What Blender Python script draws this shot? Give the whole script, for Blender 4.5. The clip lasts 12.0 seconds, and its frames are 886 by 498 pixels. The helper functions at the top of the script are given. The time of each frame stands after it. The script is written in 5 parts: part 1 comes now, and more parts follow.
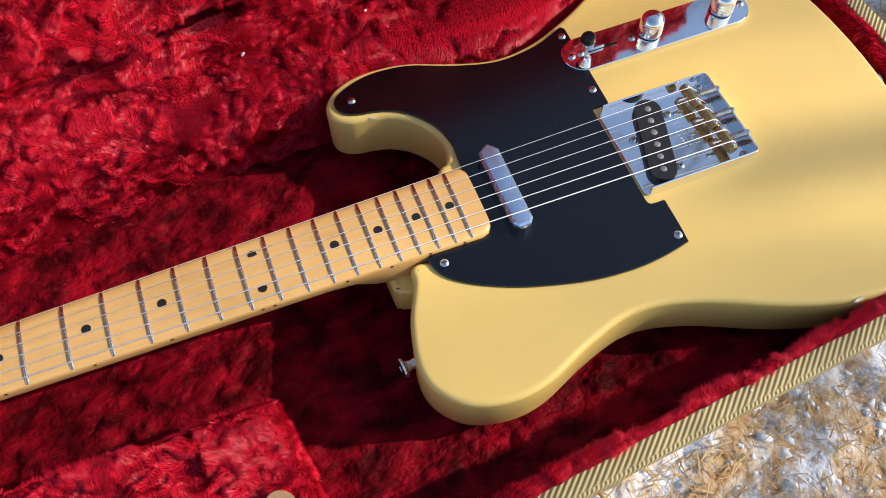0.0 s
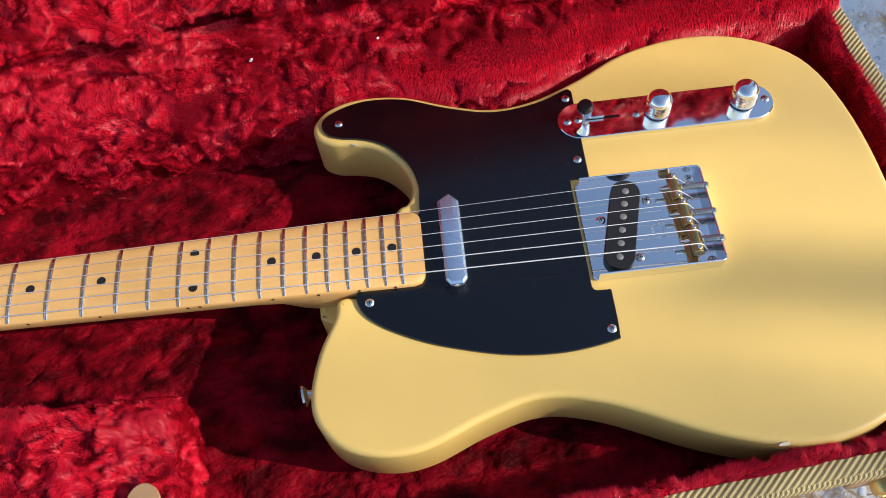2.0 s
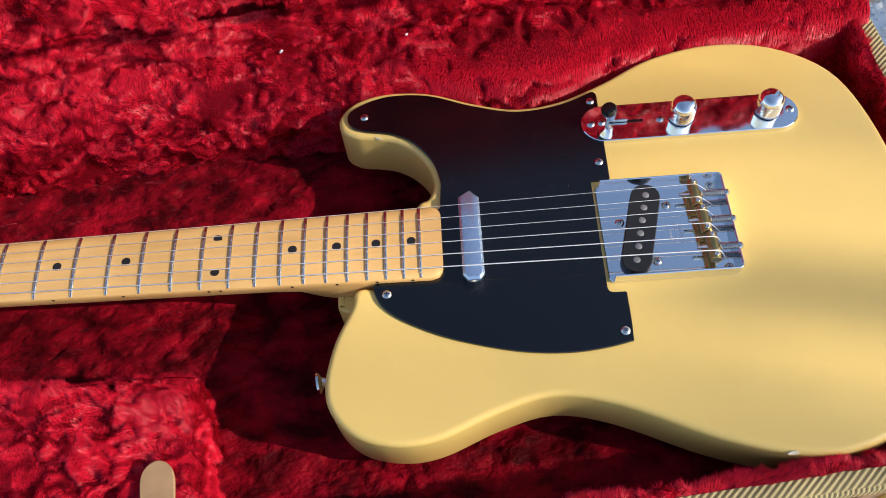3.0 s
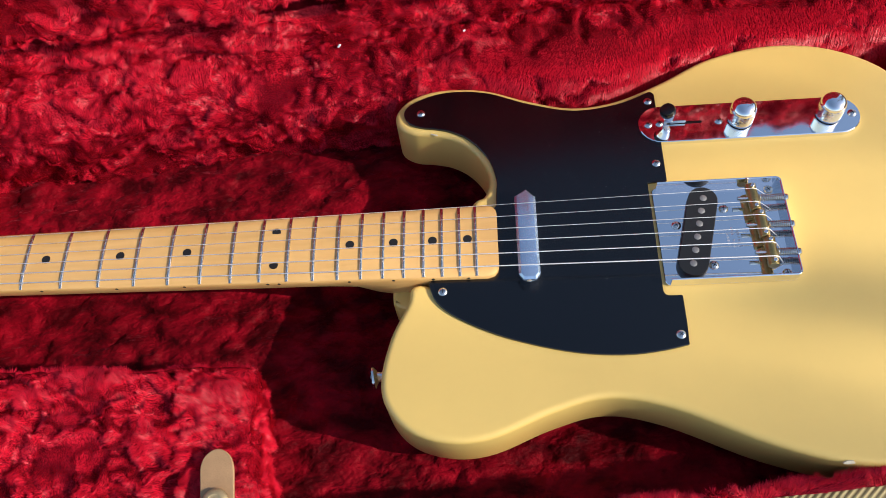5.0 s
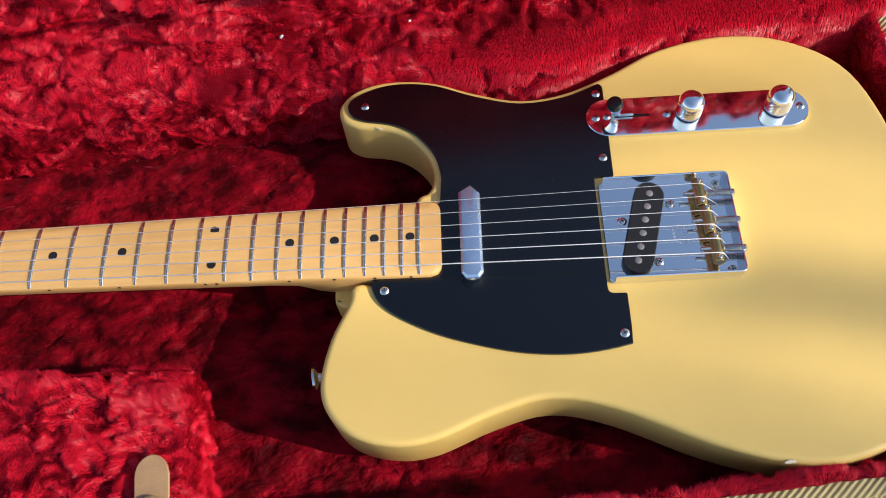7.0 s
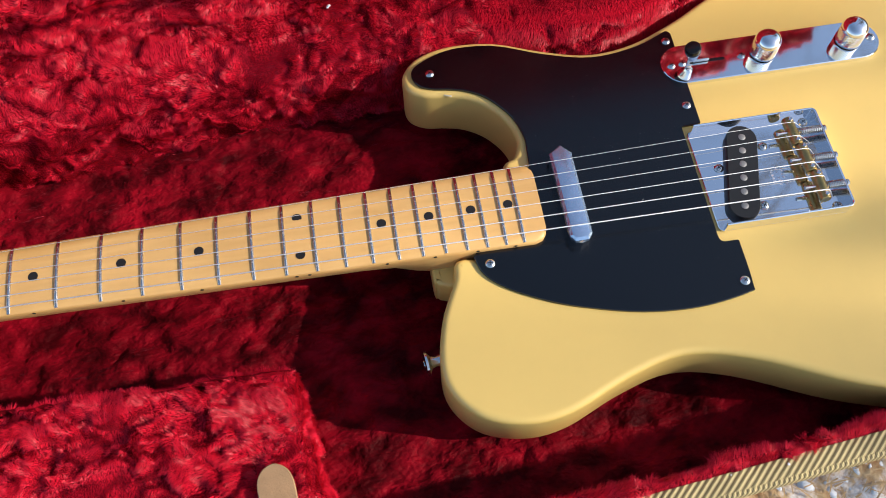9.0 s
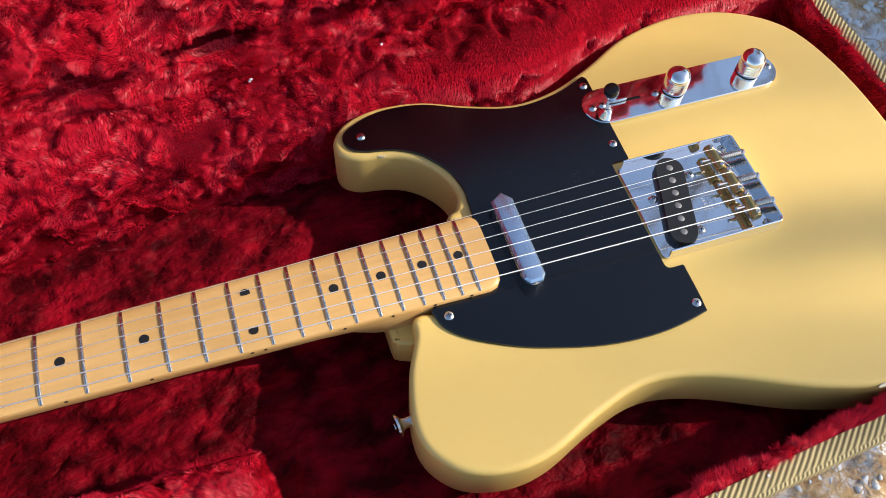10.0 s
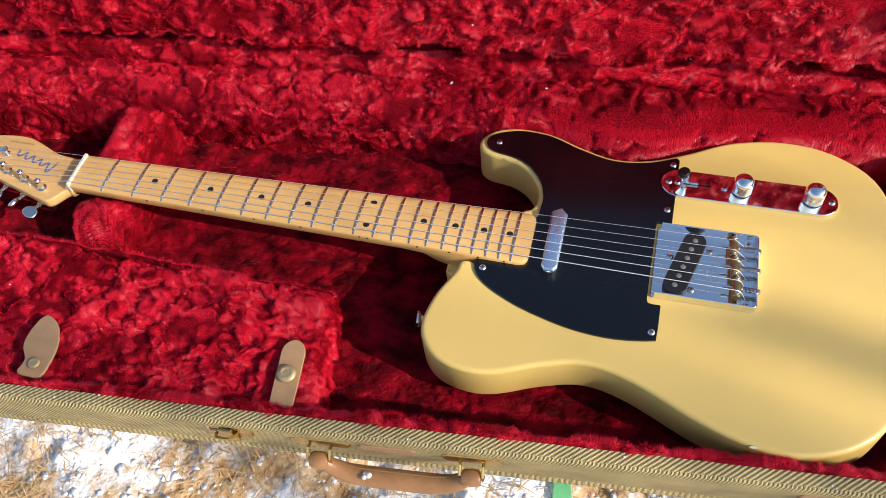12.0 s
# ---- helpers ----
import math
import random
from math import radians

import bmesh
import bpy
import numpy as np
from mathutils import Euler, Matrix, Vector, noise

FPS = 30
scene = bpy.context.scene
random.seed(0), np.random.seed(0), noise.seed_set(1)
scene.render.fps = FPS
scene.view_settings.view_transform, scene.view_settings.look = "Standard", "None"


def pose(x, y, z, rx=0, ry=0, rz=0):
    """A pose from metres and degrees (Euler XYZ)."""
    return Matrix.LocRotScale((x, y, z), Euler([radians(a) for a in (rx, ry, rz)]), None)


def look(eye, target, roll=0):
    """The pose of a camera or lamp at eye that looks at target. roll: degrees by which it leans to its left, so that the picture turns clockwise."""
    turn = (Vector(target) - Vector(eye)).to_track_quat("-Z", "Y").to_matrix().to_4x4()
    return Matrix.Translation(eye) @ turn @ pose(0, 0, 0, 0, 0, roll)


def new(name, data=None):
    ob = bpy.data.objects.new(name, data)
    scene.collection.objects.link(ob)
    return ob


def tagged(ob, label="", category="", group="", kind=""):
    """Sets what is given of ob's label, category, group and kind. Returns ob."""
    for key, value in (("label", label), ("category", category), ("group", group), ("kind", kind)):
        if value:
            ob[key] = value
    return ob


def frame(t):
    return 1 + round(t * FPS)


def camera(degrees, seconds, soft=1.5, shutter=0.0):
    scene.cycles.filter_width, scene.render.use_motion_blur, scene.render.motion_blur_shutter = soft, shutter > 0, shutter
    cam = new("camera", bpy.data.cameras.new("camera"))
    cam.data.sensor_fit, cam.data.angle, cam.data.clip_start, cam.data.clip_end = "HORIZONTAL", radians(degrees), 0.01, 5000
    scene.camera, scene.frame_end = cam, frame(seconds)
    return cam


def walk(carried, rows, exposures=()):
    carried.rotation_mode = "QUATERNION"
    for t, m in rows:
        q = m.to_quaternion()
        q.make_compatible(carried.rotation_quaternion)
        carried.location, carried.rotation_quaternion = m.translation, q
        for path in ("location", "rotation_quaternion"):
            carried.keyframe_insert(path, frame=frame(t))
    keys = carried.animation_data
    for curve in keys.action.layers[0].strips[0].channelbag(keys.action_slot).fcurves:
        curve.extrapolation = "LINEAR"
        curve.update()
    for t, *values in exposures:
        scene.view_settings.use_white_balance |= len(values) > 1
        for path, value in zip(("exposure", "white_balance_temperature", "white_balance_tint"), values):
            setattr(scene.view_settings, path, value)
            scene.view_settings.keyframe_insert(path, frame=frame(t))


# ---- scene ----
cam = camera(56.0, 12.0, soft=0.75)
cam.data.dof.use_dof, cam.data.dof.focus_distance, cam.data.dof.aperture_fstop = True, 0.68, 20.0
PATH = [
    (0, (0.344, -0.277, 0.584), (0.668, 0.621, -1.173), -1.6),
    (0.2, (0.348, -0.294, 0.584), (0.713, 0.591, -1.172), 0),
    (0.5, (0.357, -0.326, 0.579), (0.751, 0.578, -1.161), 0.7),
    (0.7, (0.368, -0.313, 0.583), (0.745, 0.599, -1.156), 1.2),
    (1, (0.434, -0.305, 0.59), (0.655, 0.691, -1.13), -3.4),
    (1.2, (0.459, -0.287, 0.595), (0.574, 0.706, -1.137), -5.9),
    (1.5, (0.479, -0.281, 0.589), (0.517, 0.704, -1.151), -7.4),
    (2, (0.485, -0.282, 0.589), (0.481, 0.702, -1.153), -6.8),
    (2.5, (0.487, -0.289, 0.589), (0.459, 0.701, -1.148), -6.4),
    (4.3, (0.486, -0.284, 0.607), (0.373, 0.687, -1.138), -9.1),
    (4.5, (0.48, -0.282, 0.606), (0.364, 0.679, -1.144), -9.2),
    (5, (0.469, -0.281, 0.603), (0.342, 0.674, -1.15), -9.4),
    (5.5, (0.48, -0.273, 0.605), (0.366, 0.68, -1.15), -9.2),
    (6, (0.482, -0.27, 0.605), (0.385, 0.69, -1.147), -9.0),
    (6.5, (0.488, -0.265, 0.616), (0.389, 0.711, -1.127), -9.5),
    (6.8, (0.489, -0.267, 0.615), (0.402, 0.689, -1.139), -8.5),
    (7, (0.494, -0.266, 0.596), (0.414, 0.648, -1.181), -7.5),
    (7.2, (0.492, -0.292, 0.577), (0.415, 0.572, -1.225), -6.7),
    (8.8, (0.444, -0.254, 0.574), (0.465, 0.561, -1.252), -5.4),
    (9, (0.374, -0.247, 0.573), (0.486, 0.603, -1.234), -2.0),
    (9.2, (0.297, -0.242, 0.576), (0.495, 0.611, -1.222), 1.2),
    (9.5, (0.268, -0.251, 0.582), (0.578, 0.69, -1.155), 2.8),
    (9.7, (0.286, -0.245, 0.58), (0.678, 0.736, -1.118), 4.2),
    (10, (0.338, -0.249, 0.561), (0.724, 0.704, -1.154), 4.3),
    (10.2, (0.38, -0.247, 0.546), (0.719, 0.668, -1.2), 4.3),
    (10.5, (0.469, -0.226, 0.545), (0.634, 0.646, -1.247), 0.9),
    (10.7, (0.497, -0.23, 0.56), (0.575, 0.633, -1.242), 0.3),
    (11, (0.527, -0.299, 0.587), (0.468, 0.634, -1.181), -2.5),
    (11.2, (0.538, -0.35, 0.612), (0.404, 0.624, -1.129), -4.3),
    (11.3, (0.539, -0.372, 0.629), (0.369, 0.627, -1.095), -4.2),
    (11.5, (0.543, -0.412, 0.662), (0.301, 0.652, -1.014), -4.8),
    (11.6, (0.543, -0.411, 0.688), (0.266, 0.645, -0.988), -5.3),
    (11.8, (0.541, -0.419, 0.718), (0.203, 0.656, -0.934), -6.2),
    (12, (0.543, -0.443, 0.722), (0.149, 0.646, -0.909), -7.6),
]
walk(cam, [(t, look(eye, target, roll)) for t, eye, target, roll in PATH])

# ---- world and sun ----
SUN_AZIMUTH, SUN_HEIGHT = radians(-16), radians(29.5)
world = bpy.data.worlds.new("sky")
scene.world = world
world.use_nodes = True
sky = world.node_tree.nodes.new("ShaderNodeTexSky")
sky.sky_type, sky.sun_disc = "NISHITA", False
sky.sun_elevation, sky.sun_rotation = SUN_HEIGHT, radians(90) - SUN_AZIMUTH
back = world.node_tree.nodes["Background"]
back.inputs["Strength"].default_value = 0.15
world.node_tree.links.new(sky.outputs["Color"], back.inputs["Color"])
sun_dir = Vector((math.cos(SUN_AZIMUTH) * math.cos(SUN_HEIGHT), math.sin(SUN_AZIMUTH) * math.cos(SUN_HEIGHT), math.sin(SUN_HEIGHT)))
sun = new("sun", bpy.data.lights.new("sun", "SUN"))
sun.data.energy, sun.data.angle, sun.data.color = 4.7, radians(0.6), (1.0, 0.93, 0.82)
sun.matrix_world = look(sun_dir * 20, (0, 0, 0))
scene.view_settings.exposure = 0.50


# ---- materials ----
def material(name, color, rough=0.5, metal=0.0, bump=0.0, bump_scale=300.0, vary=0.0, vary_scale=20.0, coat=0.0, other=None, spec=0.5):
    """A surface with two scales of colour variation and a fine relief."""
    m = bpy.data.materials.new(name)
    m.use_nodes = True
    nt = m.node_tree
    p = nt.nodes["Principled BSDF"]
    p.inputs["Base Color"].default_value = (*color, 1)
    p.inputs["Roughness"].default_value = rough
    p.inputs["Metallic"].default_value = metal
    p.inputs["Specular IOR Level"].default_value = spec
    p.inputs["Coat Weight"].default_value = coat
    p.inputs["Coat Roughness"].default_value = 0.12
    co = nt.nodes.new("ShaderNodeTexCoord")
    if vary:
        n1 = nt.nodes.new("ShaderNodeTexNoise")
        n1.inputs["Scale"].default_value, n1.inputs["Detail"].default_value = vary_scale, 8
        n1.inputs["Roughness"].default_value = 0.65
        nt.links.new(co.outputs["Object"], n1.inputs["Vector"])
        mix = nt.nodes.new("ShaderNodeMix")
        mix.data_type = "RGBA"
        ramp = nt.nodes.new("ShaderNodeMapRange")
        ramp.inputs["From Min"].default_value, ramp.inputs["From Max"].default_value = 0.35, 0.65
        nt.links.new(n1.outputs["Fac"], ramp.inputs["Value"])
        nt.links.new(ramp.outputs["Result"], mix.inputs["Factor"])
        second = other or [c * (1 - vary) for c in color]
        mix.inputs["A"].default_value, mix.inputs["B"].default_value = (*color, 1), (*second, 1)
        nt.links.new(mix.outputs["Result"], p.inputs["Base Color"])
        rr = nt.nodes.new("ShaderNodeMapRange")
        rr.inputs["To Min"].default_value, rr.inputs["To Max"].default_value = max(0.02, rough * 0.8), min(1, rough * 1.25)
        nt.links.new(n1.outputs["Fac"], rr.inputs["Value"])
        nt.links.new(rr.outputs["Result"], p.inputs["Roughness"])
    if bump:
        n2 = nt.nodes.new("ShaderNodeTexNoise")
        n2.inputs["Scale"].default_value, n2.inputs["Detail"].default_value = bump_scale, 5
        nt.links.new(co.outputs["Object"], n2.inputs["Vector"])
        b = nt.nodes.new("ShaderNodeBump")
        b.inputs["Strength"].default_value, b.inputs["Distance"].default_value = bump, 0.001
        nt.links.new(n2.outputs["Fac"], b.inputs["Height"])
        nt.links.new(b.outputs["Normal"], p.inputs["Normal"])
    return m


def plush_material(name, color, color2):
    """Red pile: satin strands that let a little light through, each a bit different."""
    m = bpy.data.materials.new(name)
    m.use_nodes = True
    nt = m.node_tree
    p = nt.nodes["Principled BSDF"]
    p.inputs["Roughness"].default_value = 0.36
    p.inputs["Specular IOR Level"].default_value = 0.55
    p.inputs["Specular Tint"].default_value = (1.0, 0.45, 0.48, 1)
    geo = nt.nodes.new("ShaderNodeNewGeometry")
    mix = nt.nodes.new("ShaderNodeMix")
    mix.data_type = "RGBA"
    mix.inputs["A"].default_value, mix.inputs["B"].default_value = (*color, 1), (*color2, 1)
    nt.links.new(geo.outputs["Random Per Island"], mix.inputs["Factor"])
    nt.links.new(mix.outputs["Result"], p.inputs["Base Color"])
    tr = nt.nodes.new("ShaderNodeBsdfTranslucent")
    nt.links.new(mix.outputs["Result"], tr.inputs["Color"])
    ms = nt.nodes.new("ShaderNodeMixShader")
    ms.inputs["Fac"].default_value = 0.30
    out = nt.nodes["Material Output"]
    nt.links.new(p.outputs["BSDF"], ms.inputs[1])
    nt.links.new(tr.outputs["BSDF"], ms.inputs[2])
    nt.links.new(ms.outputs["Shader"], out.inputs["Surface"])
    return m


def velvet_material(name, deep, bright):
    """Flattened velvet in soft swathes with a sheen; the nap's bright and dark lie is painted into the colour."""
    m = bpy.data.materials.new(name)
    m.use_nodes = True
    nt = m.node_tree
    p = nt.nodes["Principled BSDF"]
    p.inputs["Roughness"].default_value, p.inputs["Specular IOR Level"].default_value = 0.6, 0.05
    p.inputs["Sheen Weight"].default_value, p.inputs["Sheen Roughness"].default_value = 0.25, 0.35
    p.inputs["Sheen Tint"].default_value = (1.0, 0.10, 0.16, 1)
    co = nt.nodes.new("ShaderNodeTexCoord")

    def noise(scale, stretch, detail, distortion, rough=0.55):
        mp = nt.nodes.new("ShaderNodeMapping")
        mp.inputs["Scale"].default_value = stretch
        mp.inputs["Rotation"].default_value = (0, 0, radians(-14))
        nt.links.new(co.outputs["Object"], mp.inputs["Vector"])
        n = nt.nodes.new("ShaderNodeTexNoise")
        n.inputs["Scale"].default_value, n.inputs["Detail"].default_value = scale, detail
        n.inputs["Distortion"].default_value, n.inputs["Roughness"].default_value = distortion, rough
        nt.links.new(mp.outputs["Vector"], n.inputs["Vector"])
        return n

    # base colour imitates how light takes the nap, patch by patch
    swathe = noise(40, (0.8, 1.2, 1), 5, 0.25)
    ramp = nt.nodes.new("ShaderNodeValToRGB")
    ramp.color_ramp.elements[0].position, ramp.color_ramp.elements[0].color = 0.38, (*deep, 1)
    ramp.color_ramp.elements[1].position, ramp.color_ramp.elements[1].color = 0.68, (*bright, 1)
    nt.links.new(swathe.outputs["Fac"], ramp.inputs["Fac"])
    nt.links.new(ramp.outputs["Color"], p.inputs["Base Color"])
    last = None
    for n, strength, depth in ((noise(55, (0.8, 1.2, 1), 3, 0.2), 0.8, 0.010), (noise(170, (0.8, 1.2, 1), 3, 0.15), 0.5, 0.003), (noise(1100, (0.7, 1.2, 1), 2, 0.0), 0.3, 0.0006)):
        b = nt.nodes.new("ShaderNodeBump")
        b.inputs["Strength"].default_value, b.inputs["Distance"].default_value = strength, depth
        nt.links.new(n.outputs["Fac"], b.inputs["Height"])
        if last:
            nt.links.new(last.outputs["Normal"], b.inputs["Normal"])
        last = b
    nt.links.new(last.outputs["Normal"], p.inputs["Normal"])
    return m


def tweed_material(name, along, angle=52, pitch=100):
    """Twill cloth under yellowed lacquer: diagonal cords in straw and brown-green. along: the axes that span the face."""
    m = bpy.data.materials.new(name)
    m.use_nodes = True
    nt = m.node_tree
    p = nt.nodes["Principled BSDF"]
    p.inputs["Roughness"].default_value = 0.55
    co = nt.nodes.new("ShaderNodeTexCoord")
    sep = nt.nodes.new("ShaderNodeSeparateXYZ")
    nt.links.new(co.outputs["Object"], sep.inputs["Vector"])
    com = nt.nodes.new("ShaderNodeCombineXYZ")
    nt.links.new(sep.outputs[along[0]], com.inputs["X"])
    nt.links.new(sep.outputs[along[1]], com.inputs["Y"])

    def wave(angle, scale, distort):
        rot = nt.nodes.new("ShaderNodeVectorRotate")
        rot.rotation_type = "Z_AXIS"
        rot.inputs["Angle"].default_value = radians(angle)
        nt.links.new(com.outputs["Vector"], rot.inputs["Vector"])
        w = nt.nodes.new("ShaderNodeTexWave")
        w.inputs["Scale"].default_value, w.inputs["Distortion"].default_value = scale, distort
        w.inputs["Detail"].default_value = 1
        nt.links.new(rot.outputs["Vector"], w.inputs["Vector"])
        return w

    cord = wave(angle, pitch, 0.5)
    weft = wave(angle - 75, 300, 0.8)
    ramp = nt.nodes.new("ShaderNodeValToRGB")
    ramp.color_ramp.elements[0].position, ramp.color_ramp.elements[0].color = 0.05, (0.25, 0.180, 0.072, 1)
    ramp.color_ramp.elements[1].position, ramp.color_ramp.elements[1].color = 0.62, (0.49, 0.385, 0.168, 1)
    nt.links.new(cord.outputs["Fac"], ramp.inputs["Fac"])
    stain = nt.nodes.new("ShaderNodeTexNoise")
    stain.inputs["Scale"].default_value, stain.inputs["Detail"].default_value = 30, 6
    nt.links.new(co.outputs["Object"], stain.inputs["Vector"])
    sr = nt.nodes.new("ShaderNodeMapRange")
    sr.inputs["From Min"].default_value, sr.inputs["From Max"].default_value = 0.3, 0.75
    sr.inputs["To Min"].default_value, sr.inputs["To Max"].default_value = 1.15, 0.7
    nt.links.new(stain.outputs["Fac"], sr.inputs["Value"])
    mul = nt.nodes.new("ShaderNodeVectorMath")
    mul.operation = "SCALE"
    nt.links.new(ramp.outputs["Color"], mul.inputs[0])
    nt.links.new(sr.outputs["Result"], mul.inputs["Scale"])
    nt.links.new(mul.outputs["Vector"], p.inputs["Base Color"])
    add = nt.nodes.new("ShaderNodeMath")
    add.operation = "MULTIPLY_ADD"
    add.inputs[1].default_value = 0.35
    nt.links.new(weft.outputs["Fac"], add.inputs[0])
    nt.links.new(cord.outputs["Fac"], add.inputs[2])
    b = nt.nodes.new("ShaderNodeBump")
    b.inputs["Strength"].default_value, b.inputs["Distance"].default_value = 1.0, 0.0008
    nt.links.new(add.outputs["Value"], b.inputs["Height"])
    nt.links.new(b.outputs["Normal"], p.inputs["Normal"])
    return m


def maple_material(name):
    """Amber-lacquered maple with fine grain along x and small ray flecks."""
    m = material(name, (0.62, 0.34, 0.105), 0.32, coat=0.35)
    nt = m.node_tree
    p = nt.nodes["Principled BSDF"]
    co = nt.nodes.new("ShaderNodeTexCoord")
    mp = nt.nodes.new("ShaderNodeMapping")
    mp.inputs["Scale"].default_value = (9, 90, 90)
    nt.links.new(co.outputs["Object"], mp.inputs["Vector"])
    n = nt.nodes.new("ShaderNodeTexNoise")
    n.inputs["Scale"].default_value, n.inputs["Detail"].default_value, n.inputs["Distortion"].default_value = 1.6, 6, 0.6
    nt.links.new(mp.outputs["Vector"], n.inputs["Vector"])
    n2 = nt.nodes.new("ShaderNodeTexNoise")
    n2.inputs["Scale"].default_value, n2.inputs["Detail"].default_value = 14, 4
    nt.links.new(co.outputs["Object"], n2.inputs["Vector"])
    add = nt.nodes.new("ShaderNodeMath")
    add.operation = "MULTIPLY_ADD"
    add.inputs[1].default_value = 0.6
    nt.links.new(n2.outputs["Fac"], add.inputs[0])
    nt.links.new(n.outputs["Fac"], add.inputs[2])
    ramp = nt.nodes.new("ShaderNodeValToRGB")
    ramp.color_ramp.elements[0].position, ramp.color_ramp.elements[0].color = 0.45, (0.55, 0.305, 0.095, 1)
    ramp.color_ramp.elements[1].position, ramp.color_ramp.elements[1].color = 1.1, (0.68, 0.400, 0.145, 1)
    nt.links.new(add.outputs["Value"], ramp.inputs["Fac"])
    nt.links.new(ramp.outputs["Color"], p.inputs["Base Color"])
    return m


def ground_material(name):
    """Old snow in patches over dead straw and soil."""
    m = bpy.data.materials.new(name)
    m.use_nodes = True
    nt = m.node_tree
    p = nt.nodes["Principled BSDF"]
    p.inputs["Roughness"].default_value, p.inputs["Specular IOR Level"].default_value = 0.9, 0.15
    co = nt.nodes.new("ShaderNodeTexCoord")
    big = nt.nodes.new("ShaderNodeTexNoise")
    big.inputs["Scale"].default_value, big.inputs["Detail"].default_value, big.inputs["Roughness"].default_value = 7, 10, 0.75
    nt.links.new(co.outputs["Object"], big.inputs["Vector"])
    mask = nt.nodes.new("ShaderNodeMapRange")
    mask.inputs["From Min"].default_value, mask.inputs["From Max"].default_value = 0.44, 0.56
    nt.links.new(big.outputs["Fac"], mask.inputs["Value"])
    fine = nt.nodes.new("ShaderNodeTexNoise")
    fine.inputs["Scale"].default_value, fine.inputs["Detail"].default_value = 60, 6
    nt.links.new(co.outputs["Object"], fine.inputs["Vector"])
    straw = nt.nodes.new("ShaderNodeValToRGB")
    straw.color_ramp.elements[0].position, straw.color_ramp.elements[0].color = 0.35, (0.38, 0.20, 0.085, 1)
    straw.color_ramp.elements[1].position, straw.color_ramp.elements[1].color = 0.65, (0.66, 0.46, 0.25, 1)
    nt.links.new(fine.outputs["Fac"], straw.inputs["Fac"])
    mix = nt.nodes.new("ShaderNodeMix")
    mix.data_type = "RGBA"
    mix.inputs["B"].default_value = (0.80, 0.80, 0.81, 1)
    nt.links.new(mask.outputs["Result"], mix.inputs["Factor"])
    nt.links.new(straw.outputs["Color"], mix.inputs["A"])
    nt.links.new(mix.outputs["Result"], p.inputs["Base Color"])
    b = nt.nodes.new("ShaderNodeBump")
    b.inputs["Strength"].default_value, b.inputs["Distance"].default_value = 0.8, 0.01
    nt.links.new(fine.outputs["Fac"], b.inputs["Height"])
    nt.links.new(b.outputs["Normal"], p.inputs["Normal"])
    return m


LACQUER = material("butterscotch_lacquer", (0.775, 0.528, 0.155), 0.36, bump=0.02, bump_scale=60, vary=0.06, vary_scale=9, coat=0.12)
PICKGUARD = material("black_fibre", (0.0016, 0.0018, 0.0026), 0.22, bump=0.03, bump_scale=40, vary=0.3, vary_scale=60, spec=0.62)
POLE_IRON = material("pole_iron", (0.30, 0.29, 0.28), 0.5, 0.6, vary=0.2, vary_scale=400)
SNAP = material("pale_brass", (0.62, 0.47, 0.26), 0.6, 0.8, bump=0.1, bump_scale=300, vary=0.3, vary_scale=200)
DUST = material("dust", (0.62, 0.60, 0.56), 0.9)
MAPLE = maple_material("lacquered_maple")
CHROME = material("chrome", (0.86, 0.86, 0.87), 0.055, 1.0, bump=0.02, bump_scale=90)
NICKEL = material("nickel", (0.72, 0.70, 0.66), 0.2, 1.0, bump=0.04, bump_scale=500)
FILM = material("cloudy_film", (0.42, 0.55, 0.74), 0.24, 0.8, bump=0.06, bump_scale=120, vary=0.12, vary_scale=90)
STEEL = material("steel_string", (0.93, 0.92, 0.90), 0.55, 1.0)
FRETWIRE = material("fret_wire", (0.66, 0.63, 0.58), 0.22, 1.0, bump=0.05, bump_scale=400)
BRASS = material("aged_brass", (0.62, 0.43, 0.16), 0.28, 1.0, bump=0.08, bump_scale=500, vary=0.35, vary_scale=90)
BLACK = material("black_plastic", (0.008, 0.008, 0.008), 0.22)
BOBBIN = material("black_bobbin", (0.012, 0.012, 0.012), 0.42, bump=0.05, bump_scale=800)
INLAY = material("black_dot", (0.012, 0.011, 0.01), 0.4)
BONE = material("bone", (0.78, 0.74, 0.62), 0.4, vary=0.1, vary_scale=300)
PRIMER = material("bare_chip", (0.66, 0.58, 0.42), 0.6, vary=0.12, vary_scale=500)
STAMP = material("stamped_mark", (0.78, 0.78, 0.80), 0.5, 1.0)
DECAL = material("blue_grey_decal", (0.10, 0.14, 0.28), 0.4)
DECAL_SMALL = material("faded_decal", (0.36, 0.22, 0.10), 0.5)
LEATHER = material("tan_leather", (0.40, 0.235, 0.115), 0.5, bump=0.25, bump_scale=900, vary=0.2, vary_scale=60)
LEATHER_EDGE = material("cut_leather", (0.30, 0.18, 0.09), 0.8, bump=0.3, bump_scale=900)
HANDLE = material("handle_leather", (0.40, 0.19, 0.075), 0.34, bump=0.15, bump_scale=500, vary=0.3, vary_scale=50)
# darker than the pile: shade between strands is put into the backing colour
PLUSH_BASE = material("gap_shaded_red_backing", (0.19, 0.0028, 0.010), 0.9, spec=0.05, bump=0.8, bump_scale=900, vary=0.4, vary_scale=200)
PLUSH = plush_material("red_plush_pile", (0.50, 0.007, 0.024), (0.90, 0.020, 0.062))
VELVET = velvet_material("flattened_red_velvet", (0.045, 0.0005, 0.002), (0.26, 0.0025, 0.011))
